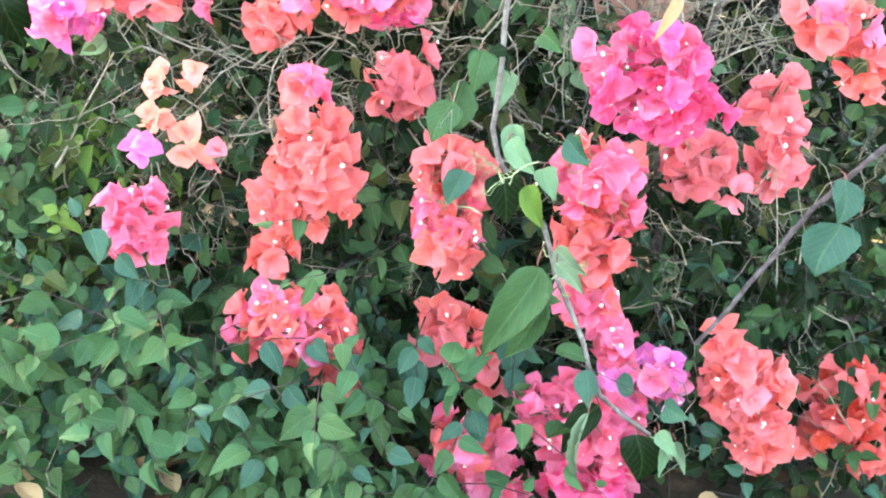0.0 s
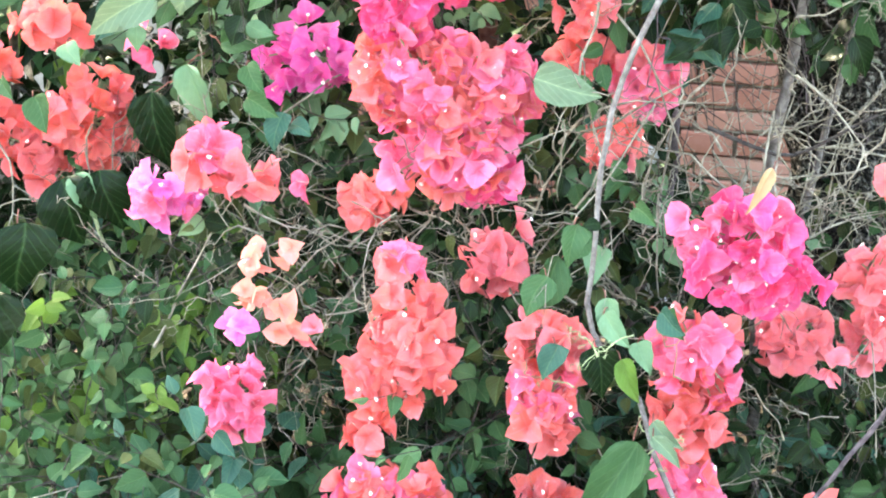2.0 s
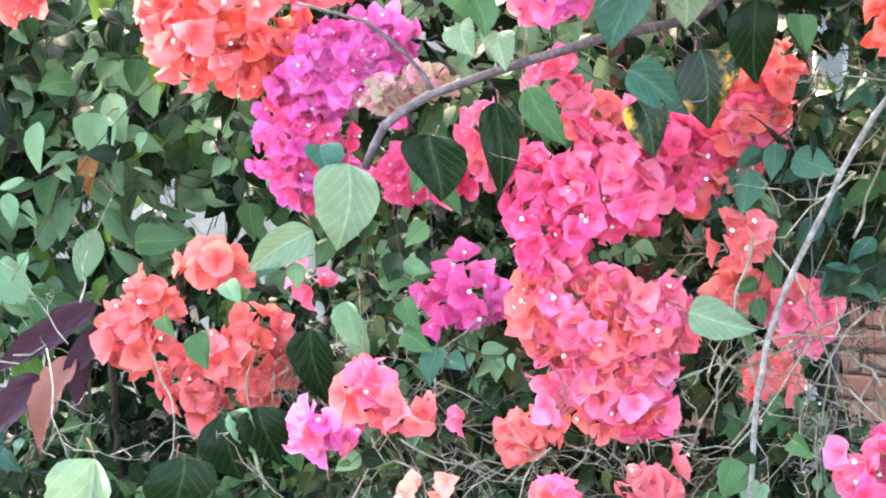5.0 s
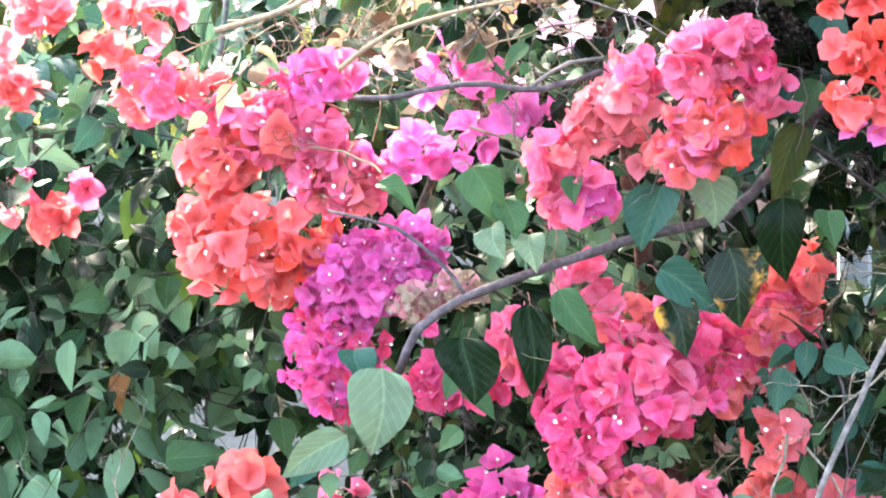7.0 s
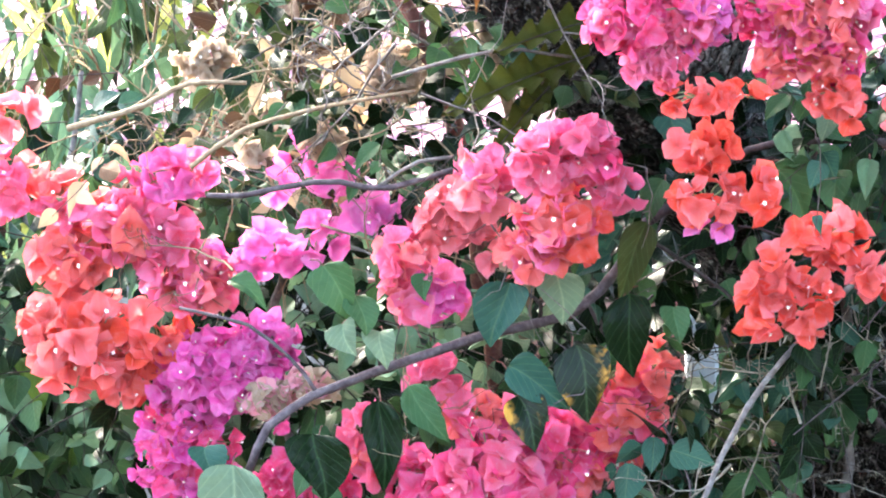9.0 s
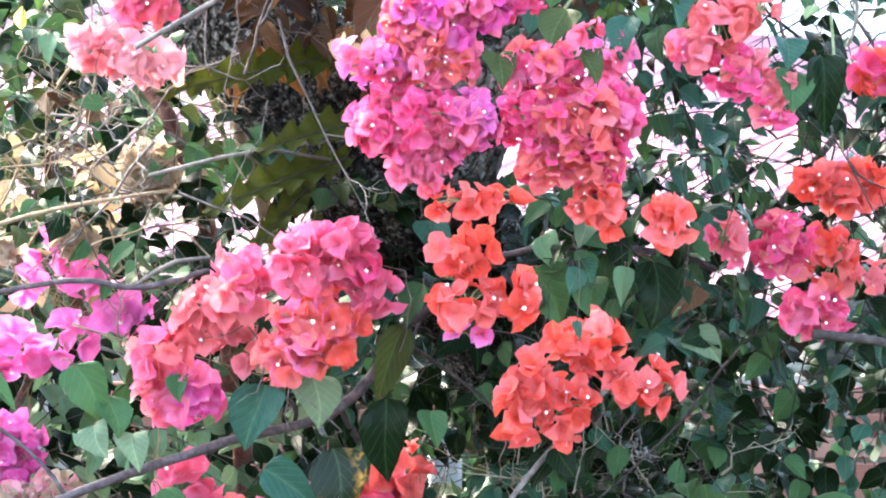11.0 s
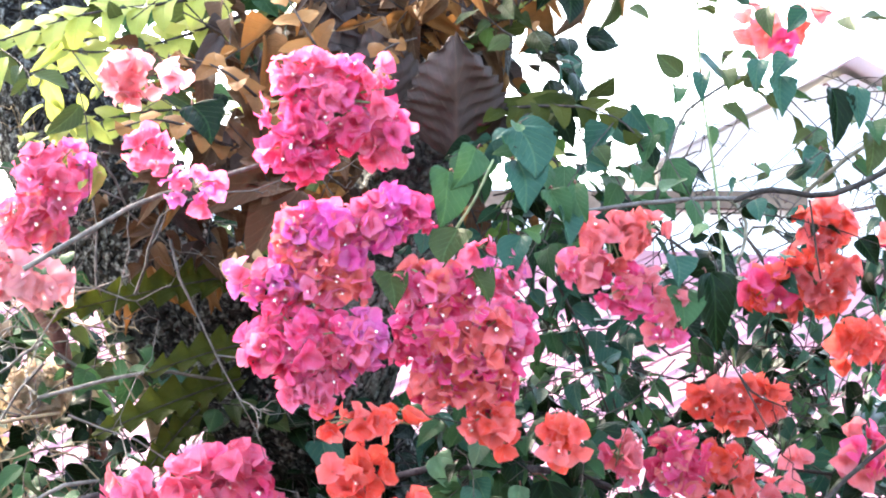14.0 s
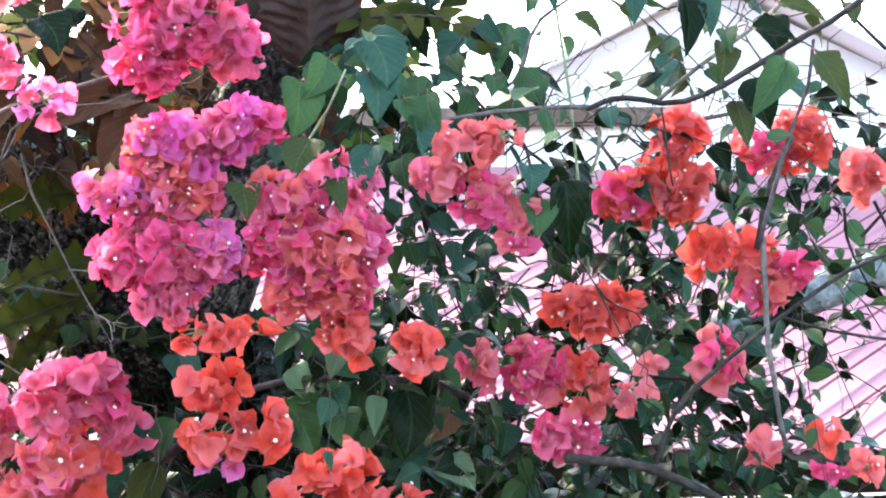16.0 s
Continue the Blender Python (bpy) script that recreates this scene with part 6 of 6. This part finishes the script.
spray(oval_shrub, "grey-green oval leaves", -1.48, -0.82, 3.60, 4.10, 0.78, 1.27, 130, 7, 0.085, ['grey', 'mid', 'grey', 'fresh', 'dark', 'lime'], shape='oval', aspect=0.52, length=0.28, seed=17)
spray(oval_shrub, "", -1.58, -0.96, 3.60, 4.10, 0.90, 1.57, 100, 7, 0.08, ['mid', 'grey', 'grey', 'dark'], shape='oval', aspect=0.55, length=0.28, seed=18)
spray(magenta_bush, "", -0.90, -0.25, 3.30, 3.80, 1.04, 1.55, 90, 7, 0.05, ['mid', 'dark', 'grey'], length=0.22, seed=19)
spray(red_bush, "dark green heart-shaped leaves", 0.04, 0.63, 3.05, 3.50, 1.21, 1.61, 120, 7, 0.050, ['mid', 'dark', 'blue', 'dark'], length=0.22, seed=20)
spray(red_bush, "", 0.31, 0.88, 2.85, 3.30, 1.30, 1.61, 95, 7, 0.04, ['mid', 'dark', 'blue'], length=0.22, up=0.6, seed=21)
spray(red_bush, "", 0.42, 1.21, 2.85, 3.20, 1.57, 1.88, 48, 6, 0.038, ['mid', 'dark', 'blue'], length=0.22, up=0.6, seed=22)
spray(climber, "dark green leaves", 0.25, 0.55, 2.70, 3.10, 1.55, 1.83, 46, 6, 0.038, ['mid', 'dark', 'blue'], length=0.2, up=0.6, seed=23)
spray(climber, "", -0.41, 0.04, 3.00, 3.40, 1.46, 1.72, 50, 6, 0.042, ['mid', 'olive', 'dark'], length=0.2, seed=24)
# bare twigs
bare_twigs(coral_hedge, -0.04, 0.51, 3.00, 3.30, 0.49, 0.87, 50, 0.2, 0.0026, "pale", 25)
bare_twigs(coral_hedge, -0.59, -0.27, 2.95, 3.30, 0.34, 0.65, 28, 0.16, 0.0022, "pale", 26)
bare_twigs(coral_hedge, -0.12, 0.66, 3.00, 3.40, 0.02, 0.37, 60, 0.16, 0.0019, "pale", 27)
bare_twigs(magenta_bush, -0.78, 0.00, 3.10, 3.60, 1.48, 1.78, 60, 0.2, 0.0024, "tan", 28)
bare_twigs(red_bush, 0.07, 0.53, 2.95, 3.30, 1.03, 1.50, 24, 0.22, 0.0022, "purple", 29)
bare_twigs(climber, -0.24, 0.03, 2.75, 3.00, 1.74, 2.00, 9, 0.25, 0.0022, "grey", 30)
bare_twigs(red_bush, 0.32, 1.11, 2.75, 3.10, 1.41, 1.96, 24, 0.25, 0.0026, "dark", 31)
# shrubs at the back
branch(back_shrub, "tan", 0.0116, 0.0066, (-1.000,4.700,-0.020), (-0.980,4.680,0.900), (-0.900,4.650,1.500), (-0.800,4.650,2.000))
spray(back_shrub, "long hanging yellow-green leaves", -1.82, -0.85, 4.30, 4.90, 1.61, 2.14, 80, 8, 0.13, ['yellow', 'grey', 'grey', 'olive'], shape='strap', aspect=0.17, length=0.3, droop=1.6, seed=32)
spray(back_shrub, "hanging olive leaves", -0.89, -0.36, 3.90, 4.40, 1.48, 1.91, 22, 7, 0.11, ['olive', 'grey', 'mid'], shape='strap', aspect=0.28, length=0.3, droop=1.4, seed=33)
spray(magenta_bush, "dry curled leaves", -0.72, -0.25, 3.20, 3.60, 1.54, 1.78, 30, 6, 0.045, ['tan', 'brown', 'olive'], length=0.2, seed=34)
spray(magenta_bush, "", -1.24, -0.74, 3.30, 3.70, 1.40, 1.66, 30, 6, 0.06, ['mid', 'blue', 'dark'], length=0.2, seed=35)
spray(tree, "", -0.73, -0.37, 3.50, 3.90, 1.75, 2.21, 26, 6, 0.06, ['mid', 'grey', 'olive'], length=0.25, seed=36)
branch(purple_plant, "dark", 0.0074, 0.0058, (-1.050,3.750,-0.020), (-1.000,3.600,0.400), (-0.940,3.350,0.800))
big_leaf(purple_plant, (-0.950, 3.320, 0.822), (-1.115, 3.280, 0.712), 0.052, "purple")
big_leaf(purple_plant, (-0.935, 3.320, 0.785), (-1.003, 3.280, 0.705), 0.042, "purple")
big_leaf(purple_plant, (-0.980, 3.300, 0.738), (-1.066, 3.260, 0.600), 0.058, "copper", face=15)
big_leaf(purple_plant, (-1.040, 3.320, 0.698), (-1.150, 3.280, 0.610), 0.055, "purple")
big_leaf(purple_plant, (-0.960, 3.330, 0.760), (-0.985, 3.290, 0.650), 0.045, "purple")
big_leaf(oval_shrub, (-1.174, 3.500, 0.837), (-1.099, 3.470, 0.798), 0.067, "grey")
big_leaf(oval_shrub, (-0.975, 3.500, 1.094), (-0.997, 3.470, 1.015), 0.074, "grey")
big_leaf(oval_shrub, (-1.118, 3.500, 0.791), (-0.986, 3.470, 0.744), 0.067, "mid")
big_leaf(oval_shrub, (-0.933, 3.500, 0.881), (-0.849, 3.470, 0.917), 0.056, "mid")
big_leaf(oval_shrub, (-1.020, 3.500, 1.149), (-1.077, 3.470, 1.142), 0.056, "mid")
big_leaf(oval_shrub, (-1.004, 3.500, 1.038), (-1.003, 3.470, 0.969), 0.034, "rust")
# mostly dark leaf colour paints the shade deep inside the hedge
spray(coral_hedge, "inner leaves coloured dark for shade", -1.11, 1.19, 3.70, 4.30, 0.03, 0.73, 480, 8, 0.05, ['dark', 'dark', 'dark', 'mid'], shape='plain', length=0.25, seed=37)
spray(magenta_bush, "inner leaves coloured dark for shade", -1.65, 0.54, 3.80, 4.40, 0.29, 1.40, 420, 8, 0.055, ['dark', 'dark', 'dark', 'mid'], shape='plain', length=0.25, seed=38)
spray(red_bush, "inner leaves coloured dark for shade", -0.61, 0.29, 3.60, 4.10, 0.82, 1.52, 160, 8, 0.055, ['dark', 'dark', 'dark', 'mid'], shape='plain', length=0.25, seed=39)
spray(tree, "leaves behind the trunk", -1.00, 0.11, 4.20, 4.90, 1.34, 2.22, 34, 8, 0.07, ['mid', 'olive', 'dark'], shape='plain', length=0.3, seed=40)
spray(red_bush, "", 0.86, 1.25, 2.85, 3.30, 1.26, 1.42, 44, 7, 0.042, ['mid', 'dark', 'blue'], length=0.2, up=0.6, seed=41)
spray(climber, "dark glossy leaves beside the trunk", 0.31, 0.47, 2.65, 2.95, 1.79, 2.00, 26, 6, 0.042, ['blue', 'mid', 'dark'], length=0.18, up=0.5, seed=42)
spray(climber, "dead curled leaves", -0.09, 0.19, 2.86, 3.12, 1.84, 2.22, 50, 6, 0.045, ['brown', 'brown', 'shield', 'brown', 'rust'], shape='curl', aspect=0.55, length=0.16, up=0.4, seed=43)
spray(climber, "", 0.13, 0.38, 2.86, 3.10, 2.12, 2.27, 50, 6, 0.055, ['brown', 'shield', 'rust'], shape='curl', aspect=0.5, length=0.18, up=0.4, seed=44)
spray(red_bush, "", 0.70, 0.84, 2.80, 3.00, 1.48, 1.66, 18, 6, 0.042, ['dark', 'mid', 'blue', 'dark'], length=0.16, up=0.6, seed=68)
spray(red_bush, "", 0.58, 1.07, 2.80, 3.10, 1.65, 1.90, 46, 7, 0.036, ['dark', 'mid', 'dark', 'blue'], length=0.2, up=0.6, seed=45)
bare_twigs(red_bush, 0.55, 0.99, 2.80, 3.00, 1.63, 1.89, 20, 0.2, 0.0018, "purple", 46)
spray(red_bush, "leafy shoots against the sky", 0.49, 1.01, 2.70, 3.00, 1.89, 2.07, 16, 6, 0.042, ['blue', 'mid', 'olive'], length=0.3, up=0.6, seed=47)
spray(left_spray, "", -1.60, -0.73, 3.40, 3.90, 0.03, 0.58, 200, 8, 0.036, ['dark', 'mid', 'dark', 'blue'], length=0.2, seed=48)
spray(tree, "brown and green leaves behind the trunk", -0.07, 0.33, 3.50, 4.20, 1.95, 2.79, 60, 8, 0.08, ['brown', 'olive', 'mid', 'dark'], length=0.28, seed=49)
spray(tree, "", -0.61, -0.01, 3.70, 4.30, 1.86, 2.25, 28, 8, 0.06, ['olive', 'mid', 'dark'], length=0.28, seed=50)
bloom(red_bush, 0.674, 2.750, 2.094, 0.031, 0.028, "coral salmon", fill=0.5, size=0.0100)
bloom(red_bush, 0.742, 2.750, 2.106, 0.030, 0.019, "red coral red", fill=0.5, size=0.0100)
bloom(red_bush, 0.711, 2.750, 2.072, 0.022, 0.015, "hotpink", fill=0.5, size=0.0100)
bloom(magenta_bush, -0.119, 3.050, 1.108, 0.071, 0.047, "coral hotpink", size=0.0100)
bloom(magenta_bush, -0.198, 3.050, 1.045, 0.063, 0.040, "hotpink pink", size=0.0100)
bloom(magenta_bush, -0.003, 3.050, 1.070, 0.055, 0.040, "coral hotpink", size=0.0100)
bloom(magenta_bush, -0.299, 3.050, 1.092, 0.032, 0.037, "pink coral", size=0.0100)
bloom(magenta_bush, 0.029, 3.050, 1.210, 0.036, 0.031, "coral", size=0.0100)
bloom(magenta_bush, -0.356, 3.050, 1.060, 0.029, 0.032, "hotpink", size=0.0100)
bare_twigs(coral_hedge, -0.42, 0.02, 2.95, 3.20, 0.37, 0.77, 40, 0.14, 0.0018, "pale", 51)
bare_twigs(left_spray, -1.10, -0.30, 3.05, 3.40, 0.37, 0.85, 40, 0.16, 0.0018, "pale", 52)
bare_twigs(magenta_bush, -0.57, -0.08, 2.95, 3.30, 1.36, 1.63, 30, 0.16, 0.0018, "tan", 53)
spray(red_bush, "", 0.07, 0.65, 2.95, 3.40, 0.96, 1.26, 52, 7, 0.056, ['dark', 'mid', 'blue', 'dark'], length=0.2, seed=54)
# dark leaf colour again holds the inner shade
spray(red_bush, "inner leaves coloured dark for shade", 0.27, 1.02, 4.20, 4.80, 0.70, 1.36, 90, 8, 0.05, ['dark', 'dark', 'dark', 'mid'], shape='plain', length=0.25, seed=55)
spray(coral_hedge, "", 0.06, 0.41, 3.15, 3.50, 0.90, 1.34, 60, 7, 0.042, ['dark', 'mid', 'olive'], length=0.2, seed=56)
spray(magenta_bush, "", -0.43, -0.18, 3.20, 3.50, 1.16, 1.35, 20, 6, 0.05, ['grey', 'pale', 'mid'], length=0.2, seed=57)
bare_twigs(red_bush, 0.19, 0.54, 2.90, 3.20, 1.03, 1.30, 18, 0.14, 0.0018, "pale", 58)
bare_twigs(coral_hedge, 0.03, 0.21, 2.70, 2.85, 0.45, 0.68, 7, 0.1, 0.0016, "green", 59)
spray(climber, "small leaves over the bark", -0.43, -0.14, 2.95, 3.10, 1.81, 2.10, 6, 6, 0.03, ['olive', 'mid', 'lime'], length=0.2, seed=60)
big_leaf(coral_hedge, (0.103, 2.720, 0.593), (0.126, 2.690, 0.551), 0.029, "lime")
big_leaf(coral_hedge, (0.148, 2.720, 0.509), (0.181, 2.690, 0.487), 0.025, "pale")
big_leaf(coral_hedge, (0.078, 2.720, 0.653), (0.108, 2.690, 0.627), 0.032, "grey")
big_leaf(coral_hedge, (0.113, 2.720, 0.797), (0.131, 2.690, 0.785), 0.028, "mid")
big_leaf(coral_hedge, (0.150, 2.720, 0.657), (0.178, 2.690, 0.642), 0.033, "blue")
big_leaf(coral_hedge, (0.296, 2.720, 0.245), (0.321, 2.690, 0.236), 0.023, "grey")
bare_twigs(coral_hedge, 0.06, 0.50, 2.88, 3.10, 0.64, 1.02, 20, 0.2, 0.0022, "pale", 61)
bare_twigs(coral_hedge, -0.43, -0.12, 2.95, 3.10, 0.52, 0.74, 16, 0.14, 0.0016, "pale", 62)
bare_twigs(coral_hedge, 0.29, 0.65, 2.85, 3.05, 0.10, 0.45, 12, 0.14, 0.0016, "pale", 63)
bare_twigs(left_spray, -0.01, 0.26, 2.95, 3.20, 0.63, 0.91, 6, 0.18, 0.0018, "pale", 64)
bare_twigs(climber, -0.39, -0.07, 2.85, 3.05, 1.60, 1.84, 9, 0.24, 0.0022, "grey", 65)
# yellow and lime colours also paint the sunlight on these leaves
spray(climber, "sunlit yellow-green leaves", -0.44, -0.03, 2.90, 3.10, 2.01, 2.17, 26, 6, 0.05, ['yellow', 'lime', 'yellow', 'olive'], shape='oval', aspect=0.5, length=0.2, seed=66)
spray(climber, "green leaves beside the trunk", 0.32, 0.42, 2.70, 2.90, 1.96, 2.17, 16, 6, 0.045, ['lime', 'mid', 'olive', 'dark'], length=0.16, up=0.5, seed=67)

# ---------------------------------------------------------------- brick pieces, last
wall, brick_data, brick_rng = brick_wall(-4.0, 2.6, 5.3, 1.28)
lay_bricks(wall, brick_data, brick_rng, -1.45, 0.75, 0.03, 1.26, 0.060)
